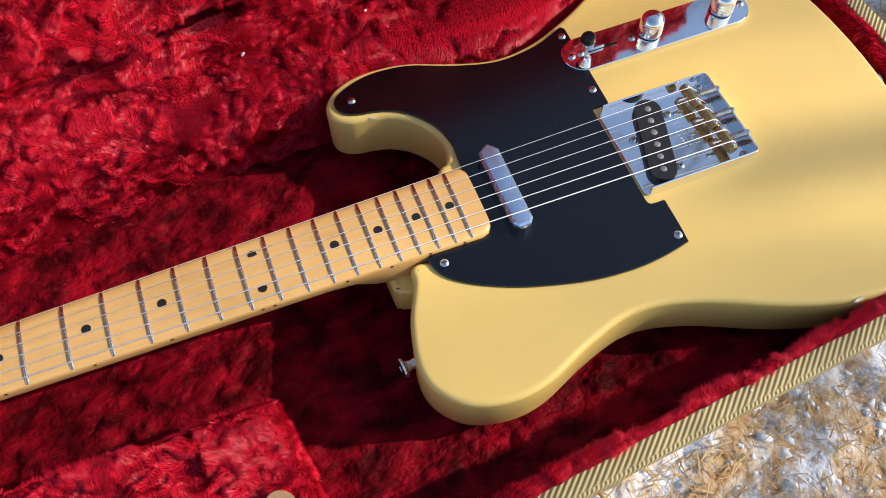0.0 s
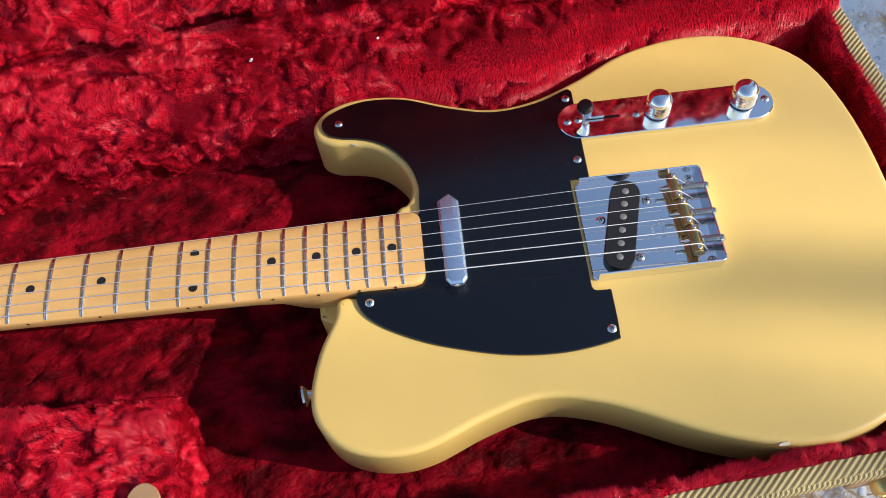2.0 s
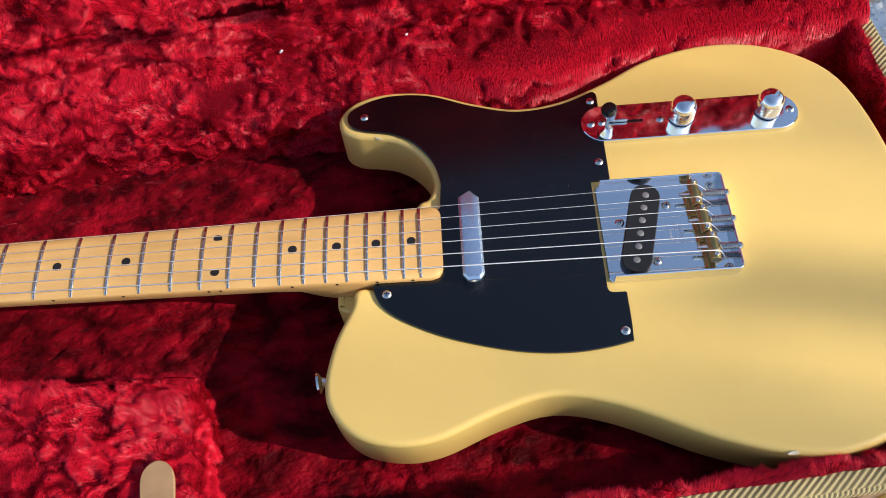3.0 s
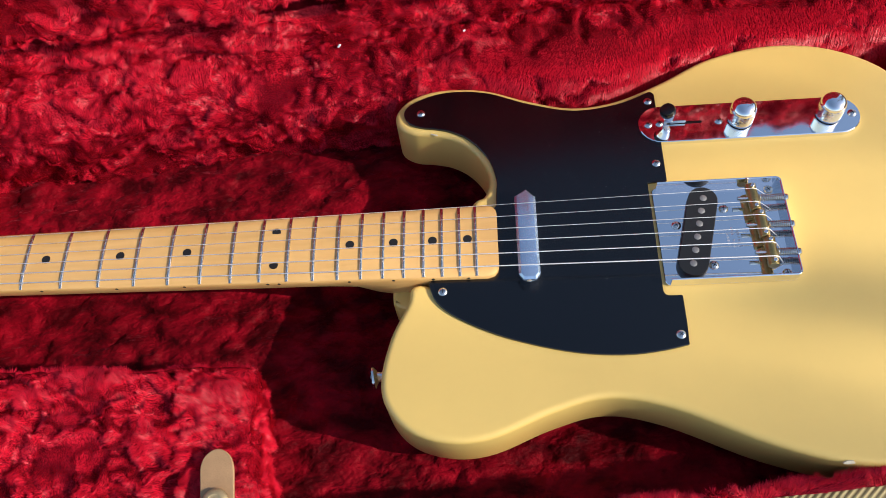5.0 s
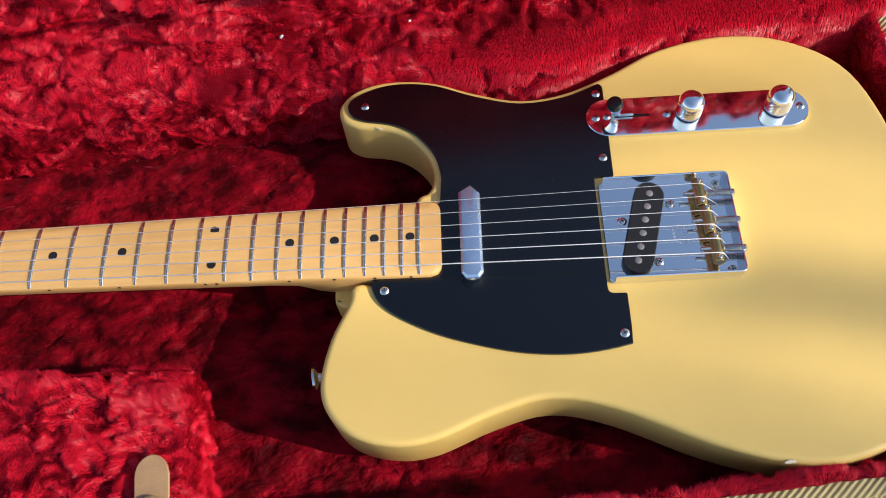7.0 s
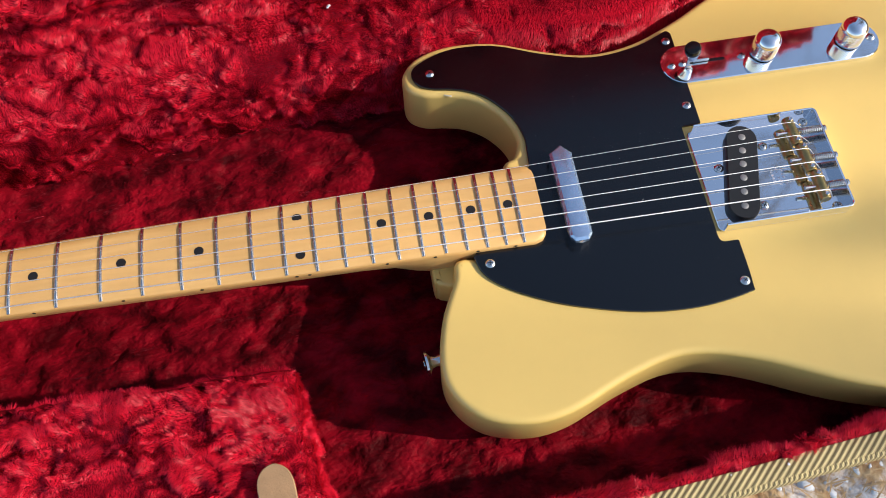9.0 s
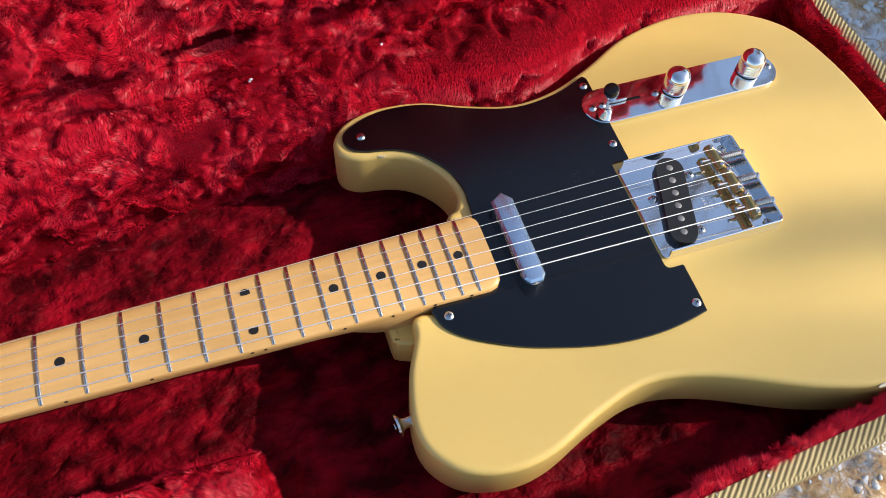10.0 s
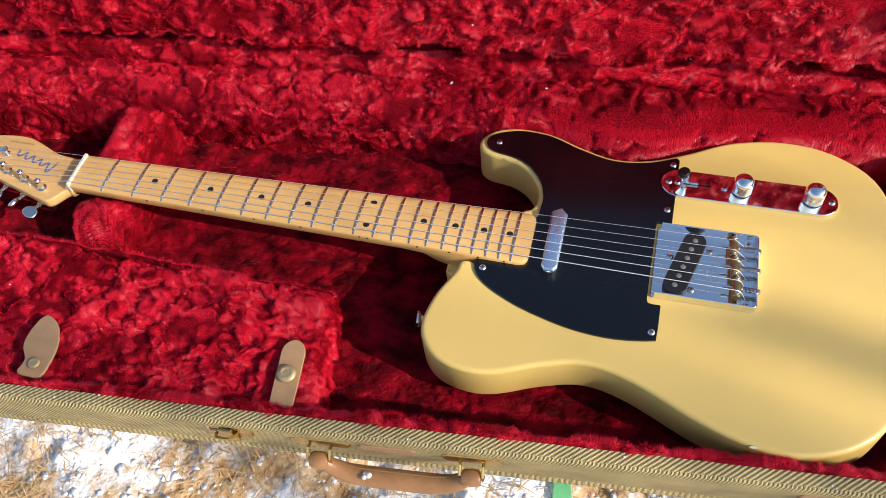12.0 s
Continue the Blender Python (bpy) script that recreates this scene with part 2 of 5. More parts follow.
TWEED_TOP = tweed_material("tweed_rim", (0, 1))
TWEED_FRONT = tweed_material("tweed_front", (0, 2), 40, 130)
TWEED_SIDE = tweed_material("tweed_side", (1, 2))
SNOW = material("snow", (0.80, 0.80, 0.81), 0.95, bump=0.5, bump_scale=320, vary=0.10, vary_scale=60, spec=0.1)
GROUND = ground_material("snowy_straw")
STRAW = material("dead_straw", (0.74, 0.48, 0.23), 0.75, vary=0.5, vary_scale=14, spec=0.2)
WOOD = material("weathered_wood", (0.24, 0.17, 0.11), 0.75, bump=0.4, bump_scale=60, vary=0.3, vary_scale=12)
BARK = material("bark", (0.10, 0.075, 0.055), 0.9, bump=0.8, bump_scale=50, vary=0.4, vary_scale=8)
GREEN = material("green_plastic", (0.16, 0.50, 0.22), 0.4, vary=0.2, vary_scale=80)


# ---- builders ----
FRAME = {}


def thing(name, m, space=None, **tags):
    """An Empty at the base of a thing; its parts are drawn in 'space' and moved under it."""
    ob = new(name)
    ob.matrix_basis = m
    ob.empty_display_size = 0.05
    FRAME[ob.name] = m.inverted() @ (space or Matrix.Identity(4))
    return tagged(ob, **tags)


def top_of(ob):
    while ob.parent:
        ob = ob.parent
    return ob


def mesh_of(name, bm, mat, smooth=40):
    me = bpy.data.meshes.new(name)
    bmesh.ops.recalc_face_normals(bm, faces=bm.faces)
    bm.to_mesh(me)
    bm.free()
    me.materials.append(mat)
    if smooth:
        me.polygons.foreach_set("use_smooth", [True] * len(me.polygons))
        me.set_sharp_from_angle(angle=radians(smooth))
    return me


def part(name, bm, mat, parent, label="", kind="", smooth=40):
    """One mesh under a thing or a part, drawn in the thing's own space."""
    me = mesh_of(name, bm, mat, smooth)
    me.transform(FRAME[top_of(parent).name])
    ob = new(name, me)
    ob.parent = parent
    return tagged(ob, label, kind=kind)


def place(name, me, parent, m, label=""):
    """A repeated part: shares the mesh me, set at m in the thing's space."""
    ob = new(name, me)
    ob.parent = parent
    ob.matrix_basis = FRAME[top_of(parent).name] @ m
    return tagged(ob, label)


def join(*bms):
    out = bms[0]
    for b in bms[1:]:
        me = bpy.data.meshes.new("scrap")
        b.to_mesh(me)
        b.free()
        out.from_mesh(me)
        bpy.data.meshes.remove(me)
    return out


def moved(bm, m):
    bmesh.ops.transform(bm, matrix=m, verts=bm.verts)
    return bm


def box(x0, x1, y0, y1, z0, z1, bevel=0.0, segments=2):
    bm = bmesh.new()
    bmesh.ops.create_cube(bm, size=1)
    bmesh.ops.transform(bm, matrix=Matrix.Translation(((x0 + x1) / 2, (y0 + y1) / 2, (z0 + z1) / 2)) @ Matrix.Diagonal((x1 - x0, y1 - y0, z1 - z0, 1)), verts=bm.verts)
    if bevel:
        bmesh.ops.bevel(bm, geom=bm.edges, offset=bevel, segments=segments, profile=0.5, affect="EDGES")
    return bm


def prism(quad, z0, z1, bevel=0.0):
    """An upright block over a four-cornered plan."""
    bm = bmesh.new()
    low = [bm.verts.new((x, y, z0)) for x, y in quad]
    high = [bm.verts.new((x, y, z1)) for x, y in quad]
    bm.faces.new(low[::-1]), bm.faces.new(high)
    n = len(quad)
    for i in range(n):
        bm.faces.new((low[i], low[(i + 1) % n], high[(i + 1) % n], high[i]))
    if bevel:
        bmesh.ops.bevel(bm, geom=bm.edges, offset=bevel, segments=2, profile=0.5, affect="EDGES")
    return bm


def revolve(profile, segments=20):
    """A turned piece about z from rows of (radius, height)."""
    bm = bmesh.new()
    rings = []
    for r, z in profile:
        if r < 1e-6:
            rings.append([bm.verts.new((0, 0, z))])
        else:
            rings.append([bm.verts.new((r * math.cos(2 * math.pi * i / segments), r * math.sin(2 * math.pi * i / segments), z)) for i in range(segments)])
    for a, b in zip(rings, rings[1:]):
        for i in range(segments):
            j = (i + 1) % segments
            if len(a) == 1 and len(b) == 1:
                continue
            if len(a) == 1:
                bm.faces.new((a[0], b[j], b[i]))
            elif len(b) == 1:
                bm.faces.new((a[i], a[j], b[0]))
            else:
                bm.faces.new((a[i], a[j], b[j], b[i]))
    for ring, flip in ((rings[0], True), (rings[-1], False)):
        if len(ring) > 1:
            bm.faces.new(ring[::-1] if flip else ring)
    return bm


def tube(points, radius, segments=8, closed_ends=True):
    """A round rod along points; radius may be one number or one for each point."""
    bm = bmesh.new()
    pts = [Vector(p) for p in points]
    radii = radius if isinstance(radius, (list, tuple)) else [radius] * len(pts)
    rings, side = [], None
    for i, p in enumerate(pts):
        d = (pts[min(i + 1, len(pts) - 1)] - pts[max(i - 1, 0)]).normalized()
        if side is None:
            side = d.orthogonal().normalized()
        side = (side - d * side.dot(d)).normalized()
        up = d.cross(side)
        rings.append([bm.verts.new(p + radii[i] * (side * math.cos(2 * math.pi * k / segments) + up * math.sin(2 * math.pi * k / segments))) for k in range(segments)])
    for a, b in zip(rings, rings[1:]):
        for k in range(segments):
            bm.faces.new((a[k], a[(k + 1) % segments], b[(k + 1) % segments], b[k]))
    if closed_ends:
        bm.faces.new(rings[0][::-1]), bm.faces.new(rings[-1])
    return bm


def spline(pts, steps, closed=True):
    """Catmull-Rom through 2D points."""
    n, out = len(pts), []
    for i in range(n if closed else n - 1):
        if closed:
            a, b, c, d = (pts[(i + k - 1) % n] for k in range(4))
        else:
            a, b, c, d = (pts[min(max(i + k - 1, 0), n - 1)] for k in range(4))
        for s in range(steps):
            t = s / steps
            out.append(tuple(0.5 * (2 * b[k] + (c[k] - a[k]) * t + (2 * a[k] - 5 * b[k] + 4 * c[k] - d[k]) * t * t + (3 * b[k] - a[k] - 3 * c[k] + d[k]) * t ** 3) for k in range(2)))
    if not closed:
        out.append(tuple(pts[-1]))
    return out


def inset(pts, by):
    """The outline moved inwards (for an outline that runs anticlockwise)."""
    n, out = len(pts), []
    for i in range(n):
        p, a, b = Vector(pts[i]), Vector(pts[i - 1]), Vector(pts[(i + 1) % n])
        d = b - a
        d = d.normalized() if d.length > 1e-9 else Vector((1, 0))
        out.append(tuple(p + Vector((-d.y, d.x)) * by))
    return out


def slab(outline, profile):
    """A solid over an outline; profile: rows of (inset, z) from the underside to the top."""
    area = sum(outline[i - 1][0] * outline[i][1] - outline[i][0] * outline[i - 1][1] for i in range(len(outline)))
    pts = outline if area > 0 else outline[::-1]
    bm, loops = bmesh.new(), []
    for by, z in profile:
        loops.append([bm.verts.new((x, y, z)) for x, y in (inset(pts, by) if by else pts)])
    n = len(pts)
    for a, b in zip(loops, loops[1:]):
        for i in range(n):
            bm.faces.new((a[i], a[(i + 1) % n], b[(i + 1) % n], b[i]))
    bm.faces.new(loops[0][::-1])
    bm.faces.new(loops[-1])
    return bm


def rounded_edge(z0, z1, r, steps=4, flat=0.001):
    """A profile for slab() with both edges rounded by r."""
    rows = [(r + flat, z0)]
    for i in range(steps + 1):
        a = math.pi / 2 * i / steps
        rows.append((r - r * math.sin(a), z0 + r - r * math.cos(a)))
    for i in range(steps + 1):
        a = math.pi / 2 * i / steps
        rows.append((r - r * math.cos(a), z1 - r + r * math.sin(a)))
    rows.append((r + flat, z1))
    return rows


def stadium(x0, x1, y, half, steps=10):
    """An outline with round ends from x0 to x1."""
    out = []
    for i in range(steps + 1):
        a = -math.pi / 2 + math.pi * i / steps
        out.append((x1 - half + half * math.cos(a), y + half * math.sin(a)))
    for i in range(steps + 1):
        a = math.pi / 2 + math.pi * i / steps
        out.append((x0 + half + half * math.cos(a), y + half * math.sin(a)))
    return out


def rounded_rect(x0, x1, y0, y1, r, steps=5):
    out = []
    for cx, cy, a0 in ((x1 - r, y0 + r, -90), (x1 - r, y1 - r, 0), (x0 + r, y1 - r, 90), (x0 + r, y0 + r, 180)):
        for i in range(steps + 1):
            a = radians(a0 + 90 * i / steps)
            out.append((cx + r * math.cos(a), cy + r * math.sin(a)))
    return out


def lattice(x, y, seed):
    h = np.sin(x * 127.1 + y * 311.7 + seed * 74.7) * 43758.5453
    return h - np.floor(h)


def soft_noise(x, y, seed=0):
    """Smooth value noise from 0 to 1 for arrays."""
    xi, yi = np.floor(x), np.floor(y)
    fx, fy = x - xi, y - yi
    fx, fy = fx * fx * (3 - 2 * fx), fy * fy * (3 - 2 * fy)
    a, b = lattice(xi, yi, seed), lattice(xi + 1, yi, seed)
    c, d = lattice(xi, yi + 1, seed), lattice(xi + 1, yi + 1, seed)
    return (a * (1 - fx) + b * fx) * (1 - fy) + (c * (1 - fx) + d * fx) * fy


def raw_mesh(name, verts, loops, sizes, mat, smooth=False):
    """A large mesh straight from arrays."""
    me = bpy.data.meshes.new(name)
    me.vertices.add(len(verts))
    me.vertices.foreach_set("co", verts.astype(np.float32).ravel())
    me.loops.add(len(loops))
    me.loops.foreach_set("vertex_index", loops.astype(np.int32))
    me.polygons.add(len(sizes))
    starts = np.concatenate(([0], np.cumsum(sizes)[:-1]))
    me.polygons.foreach_set("loop_start", starts.astype(np.int32))
    if smooth:
        me.polygons.foreach_set("use_smooth", np.ones(len(sizes), dtype=bool))
    me.update(calc_edges=True)
    me.materials.append(mat)
    return me


rng = np.random.default_rng(7)


# ---- ground ----
GROUND_Z = -0.53


def ground_height(x, y):
    return (soft_noise(x * 8, y * 8, 1) - 0.5) * 0.04 + (soft_noise(x * 26, y * 26, 2) - 0.5) * 0.020 + (soft_noise(x * 62, y * 62, 3) - 0.5) * 0.008


def build_ground():
    xs = np.concatenate((-np.geomspace(400, 1.5, 16), np.arange(-1.4, 2.4, 0.012), np.geomspace(2.45, 400, 16)))
    ys = np.concatenate((-np.geomspace(400, 1.5, 16), np.arange(-1.4, 1.4, 0.012), np.geomspace(1.45, 400, 16)))
    gx, gy = np.meshgrid(xs, ys, indexing="ij")
    near = np.clip(1.5 - np.hypot(gx - 0.5, gy) / 2.0, 0, 1)
    v = np.stack((gx, gy, GROUND_Z + ground_height(gx, gy) * near), -1).reshape(-1, 3)
    nx, ny = len(xs), len(ys)
    i = (np.arange(nx - 1)[:, None] * ny + np.arange(ny - 1)[None, :]).ravel()
    loops = np.stack((i, i + ny, i + ny + 1, i + 1), -1).ravel()
    ob = new("ground", raw_mesh("ground", v, loops, np.full(len(i), 4), GROUND, True))
    tagged(ob, "ground of patchy melting snow over dead straw", "ground", kind="structure")
    n = 60000
    bx, by = rng.uniform(-0.9, 1.9, n), rng.uniform(-1.2, 1.1, n)
    keep = soft_noise(bx * 6 + 3, by * 6, 5) + rng.uniform(-0.25, 0.25, n) < 0.55
    bx, by = bx[keep], by[keep]
    n = len(bx)
    bz = GROUND_Z + ground_height(bx, by)
    ang, tilt, length, width = rng.uniform(0, 6.28, n), rng.uniform(-0.15, 0.22, n), rng.uniform(0.008, 0.042, n), rng.uniform(0.0004, 0.0013, n)
    d = np.stack((np.cos(ang) * np.cos(tilt), np.sin(ang) * np.cos(tilt), np.sin(tilt)), -1)
    s = np.stack((-np.sin(ang), np.cos(ang), np.zeros(n)), -1) * width[:, None]
    p = np.stack((bx, by, bz + 0.003), -1)
    mid = p + d * length[:, None] * 0.55 + np.stack((np.zeros(n), np.zeros(n), length * 0.10), -1)
    tip = p + d * length[:, None]
    v = np.stack((p - s, p + s, mid + s * 0.8, mid - s * 0.8, tip), 1).reshape(-1, 3)
    b = np.arange(n)[:, None] * 5
    loops = (b + np.array([0, 1, 2, 3, 3, 2, 4])).ravel()
    straw = new("straw", raw_mesh("straw", v, loops, np.tile([4, 3], n), STRAW))
    tagged(straw, "loose dead straw lying over snow and soil", "straw", kind="stuff")
    # crumbly lumps of old snow
    ball = bmesh.new()
    bmesh.ops.create_icosphere(ball, subdivisions=1, radius=1)
    bv = np.array([q.co[:] for q in ball.verts])
    bf = np.array([[q.index for q in f.verts] for f in ball.faces])
    ball.free()
    n = 26000
    cx, cy = rng.uniform(-0.7, 1.8, n), rng.uniform(-0.95, 0.9, n)
    keep = soft_noise(cx * 6 + 3, cy * 6, 5) + rng.uniform(-0.22, 0.22, n) > 0.42
    cx, cy = cx[keep], cy[keep]
    n = len(cx)
    r = np.minimum(rng.gamma(1.6, 0.0015, n) + 0.0012, 0.0085)
    jig = 1 + 0.75 * (soft_noise(bv[None, :, 0] * 2.3 + rng.uniform(0, 99, (n, 1)), bv[None, :, 1] * 2.3 + bv[None, :, 2] * 1.7, 8) - 0.5) * 2
    pv = bv[None] * jig[..., None] * r[:, None, None] * np.array([1.4, 1.0, 0.32])
    spin = rng.uniform(0, 6.28, n)
    px = pv[..., 0] * np.cos(spin)[:, None] - pv[..., 1] * np.sin(spin)[:, None]
    py = pv[..., 0] * np.sin(spin)[:, None] + pv[..., 1] * np.cos(spin)[:, None]
    pz = pv[..., 2] + (GROUND_Z + ground_height(cx, cy) + r * 0.02)[:, None]
    v = np.stack((px + cx[:, None], py + cy[:, None], pz), -1).reshape(-1, 3)
    loops = (np.arange(n)[:, None, None] * len(bv) + bf[None]).ravel()
    lumps = new("snow", raw_mesh("snow", v, loops, np.full(n * len(bf), 3), SNOW, True))
    tagged(lumps, "crumbly lumps of old snow between dead straw", "snow", kind="stuff")


build_ground()

# ---- bare trees out of view beyond the case, for dappled shade and reflections ----
def bare_tree(x, y, height, girth, seed, levels=4, spread=0.7, wander=0.16):
    """A leafless tree: tapered trunk and limbs, forking into fine twigs."""
    r = random.Random(seed)
    tree = thing("bare_tree", Matrix.Translation((x, y, GROUND_Z - 0.05)), label="leafless tree with a dark trunk and fine twigs", category="tree")
    limbs = {"trunk": [], "limb": [], "twigs": []}

    def grow(p, d, length, rad, level):
        pts, radii, q, dd = [p], [rad], p.copy(), d.copy()
        steps = 6
        for i in range(steps):
            dd = (dd + Vector((r.uniform(-1, 1), r.uniform(-1, 1), r.uniform(-0.3, 0.7))) * wander).normalized()
            q = q + dd * length / steps
            pts.append(q.copy())
            radii.append(rad * (1 - 0.6 * (i + 1) / steps))
        kind = "trunk" if level == 0 else "limb" if level == 1 else "twigs"
        limbs[kind].append(tube(pts, radii, 10 if level < 2 else 5))
        if level >= levels:
            return
        for k in range(r.randint(4, 6) if level < 3 else 3):
            at = r.uniform(0.35, 1.0)
            i = min(int(at * steps), steps)
            side = dd.orthogonal().normalized()
            side.rotate(Matrix.Rotation(r.uniform(0, 6.28), 3, dd))
            nd = (dd * r.uniform(0.5, 1.0) + side * spread + Vector((0, 0, 0.25))).normalized()
            grow(pts[i].copy(), nd, length * r.uniform(0.45, 0.7), max(radii[i] * 0.6, 0.004), level + 1)

    grow(Vector((x, y, GROUND_Z - 0.05)), Vector((0, 0, 1)), height * 0.5, girth, 0)
    part("trunk", join(*limbs["trunk"]), BARK, tree, smooth=60)
    for bm in limbs["limb"]:
        part("limb", bm, BARK, tree, smooth=60)
    part("twigs", join(*limbs["twigs"]), BARK, tree, kind="stuff", smooth=60)


bare_tree(6.6, -0.905, 8.0, 0.048, 4)
bare_tree(4.3, 3.9, 9.0, 0.20, 9)
bare_tree(7.5, 6.0, 10.0, 0.22, 12)


def shade_tree(fork, height, reaches, seed):
    """An added, unseen leafless tree with long low limbs. fork: where the shade of the lowest fork falls on the ground;
    reaches: where that of each limb runs.
    """
    r = random.Random(seed)
    up = height / sun_dir.z
    f = Vector((*fork, 0.09)) + sun_dir * up
    root = Vector((f.x + 0.25, f.y - 0.15, GROUND_Z - 0.05))
    tree = thing("bare_tree", Matrix.Translation(root), label="added unseen leafless tree whose long limbs dim the guitar", category="tree")
    trunk = [root, root.lerp(f, 0.4) + Vector((-0.12, 0.05, 0)), f, f + Vector((-0.1, 0.2, 1.2)), f + Vector((0.15, 0.5, 2.4)), f + Vector((0.1, 0.7, 3.4))]
    part("trunk", tube(trunk, [0.13, 0.11, 0.085, 0.06, 0.035, 0.01], 12), BARK, tree, smooth=60)
    twigs = []
    for k, (thick, run) in enumerate(reaches):
        base = f + Vector((-0.05, 0.1, 0.6)) * (0.3 * k)
        pts = [base] + [Vector((x, y, 0.09)) + sun_dir * (up + 0.25 * i + r.uniform(-0.15, 0.15)) for i, (x, y) in enumerate(run, 1)]
        fine = []
        for a, b in zip(pts, pts[1:]):
            fine += [a.lerp(b, j / 4) + Vector((r.uniform(-1, 1), r.uniform(-1, 1), r.uniform(-1, 1))) * 0.012 * (j > 0) for j in range(4)]
        fine.append(pts[-1])
        n = len(fine)
        radii = [thick * (0.022 * (1 - i / n) ** 1.5 + 0.0045) for i in range(n)]
        part("limb", tube(fine, radii, 8), BARK, tree, smooth=60)
        for q in fine[5::2]:
            d = Vector((r.uniform(-1, 1), r.uniform(-1, 1), r.uniform(-0.4, 1.0))).normalized()
            twigs.append(tube([q, q + d * 0.12 + Vector((0, 0, 0.01)), q + d * 0.26 + Vector((0, 0, 0.03))], [0.005, 0.0035, 0.0015], 5))
    part("twigs", join(*twigs), BARK, tree, kind="stuff", smooth=60)


# limbs run where shade bands are wanted across the guitar body
shade_tree((3.0, -0.1), 4.5, [
    (0.8, [(1.60, 0.02), (0.95, 0.055), (0.82, 0.070), (0.72, 0.095)]),
    (1.8, [(1.80, -0.55), (1.05, -0.34), (0.75, -0.170), (0.56, -0.110), (0.40, -0.085), (0.22, -0.03)]),
], 21)

# ---- a board fence out of view, added to throw shade on the snow ----
fence = thing("unseen_shade_fence", pose(3.25, -0.35, GROUND_Z, 0, 0, 4), label="added unseen board fence that only shades the snow", category="fence")
FENCE = pose(3.25, -0.35, GROUND_Z, 0, 0, 4)
FRAME[fence.name] = Matrix.Identity(4)
for k in range(26):
    h = 1.17 + 0.02 * math.sin(k * 2.3)
    part("board", box(-0.012, 0.012, -0.42 + 0.14 * k, -0.285 + 0.14 * k, -0.05, h, 0.003), WOOD, fence)
for z in (0.25, 0.92):
    part("rail", box(0.013, 0.050, -0.42, 3.2, z, z + 0.09, 0.004), WOOD, fence)
for k in range(3):
    part("post", box(0.051, 0.14, -0.40 + 1.7 * k, -0.31 + 1.7 * k, -0.3, 1.12, 0.005), WOOD, fence)

# ---- the stand under the case ----
CASE_TURN = radians(5.2)
CASE = Matrix.Rotation(CASE_TURN, 4, "Z")
stand = thing("low_table", CASE @ Matrix.Translation((0.3, -0.05, GROUND_Z)), CASE, label="low weathered wooden table under the instrument case", category="table")
part("tabletop", box(0.0, 0.60, -0.10, 0.13, -0.032, -0.002, 0.003), WOOD, stand)
for lx in (0.12, 0.50):
    for ly in (0.02, 0.085):
        part("leg", box(lx, lx + 0.035, ly, ly + 0.035, GROUND_Z - 0.02, -0.032, 0.003), WOOD, stand)

# ---- the guitar ----
FRETBOARD, BODY_TOP, BODY_LOW = 0.100, 0.0912, 0.0468
SCALE = 0.648
OUTLINE = [
    (0.452, 0.030), (0.4625, 0.0405), (0.4665, 0.053), (0.4625, 0.069), (0.4515, 0.084), (0.438, 0.0932), (0.424, 0.0972), (0.410, 0.0995),
    (0.3995, 0.106), (0.3965, 0.116), (0.4005, 0.1255), (0.410, 0.134), (0.426, 0.1395), (0.446, 0.1405), (0.470, 0.1365), (0.500, 0.1245),
    (0.532, 0.1160), (0.565, 0.1198), (0.600, 0.1345), (0.640, 0.1555), (0.688, 0.1652), (0.734, 0.158), (0.772, 0.131), (0.790, 0.083),
    (0.796, 0.015), (0.7905, -0.062), (0.777, -0.113), (0.751, -0.1425), (0.716, -0.1585), (0.680, -0.1605), (0.632, -0.1473), (0.575, -0.1220),
    (0.536, -0.1138), (0.500, -0.1222), (0.463, -0.1368), (0.436, -0.1395), (0.410, -0.132), (0.3940, -0.115), (0.3900, -0.095), (0.3960, -0.067),
    (0.4072, -0.0425), (0.4092, -0.0320), (0.416, -0.0285), (0.440, -0.0285),
]
guitar = thing("electric_guitar", pose(0.6, 0, BODY_LOW), label="butterscotch electric guitar with maple neck lying in its case", category="guitar")
body_outline = spline(OUTLINE, 5)
body = part("body", slab(body_outline, rounded_edge(BODY_LOW, BODY_TOP, 0.0042, 5)), LACQUER, guitar, "butterscotch blond lacquered body with a chipped edge")

part("neck_mount", slab(spline([(0.3975, -0.0365), (0.4010, -0.0385), (0.412, -0.0400), (0.450, -0.030), (0.478, 0.0), (0.470, 0.030), (0.450, 0.0345), (0.420, 0.0300), (0.3985, 0.0250), (0.3955, 0.0200), (0.3950, -0.030)], 4), rounded_edge(BODY_LOW, 0.0752, 0.0020, 3)), LACQUER, body)


def chip(x, y, z, size, turn):
    """A worn spot where the paint has gone, standing a hair proud of the edge."""
    pts = [(size * (1 + 0.25 * math.sin(3 * a + x * 90)) * math.cos(a), size * 0.45 * (1 + 0.2 * math.cos(2 * a)) * math.sin(a)) for a in [2 * math.pi * i / 14 for i in range(14)]]
    return moved(slab(pts, [(0, -0.0004), (0.0002, 0.0004)]), Matrix.Translation((x, y, z)) @ Matrix.Rotation(turn, 4, "Z") @ Matrix.Rotation(radians(38), 4, "X"))


part("paint_chip", chip(0.6725, -0.1588, 0.0899, 0.0034, radians(3)), PRIMER, body, "bare chip on the lower edge")
part("paint_chip", chip(0.427, 0.0975, 0.0899, 0.0026, radians(160)), PRIMER, body, "small worn nick on the horn")

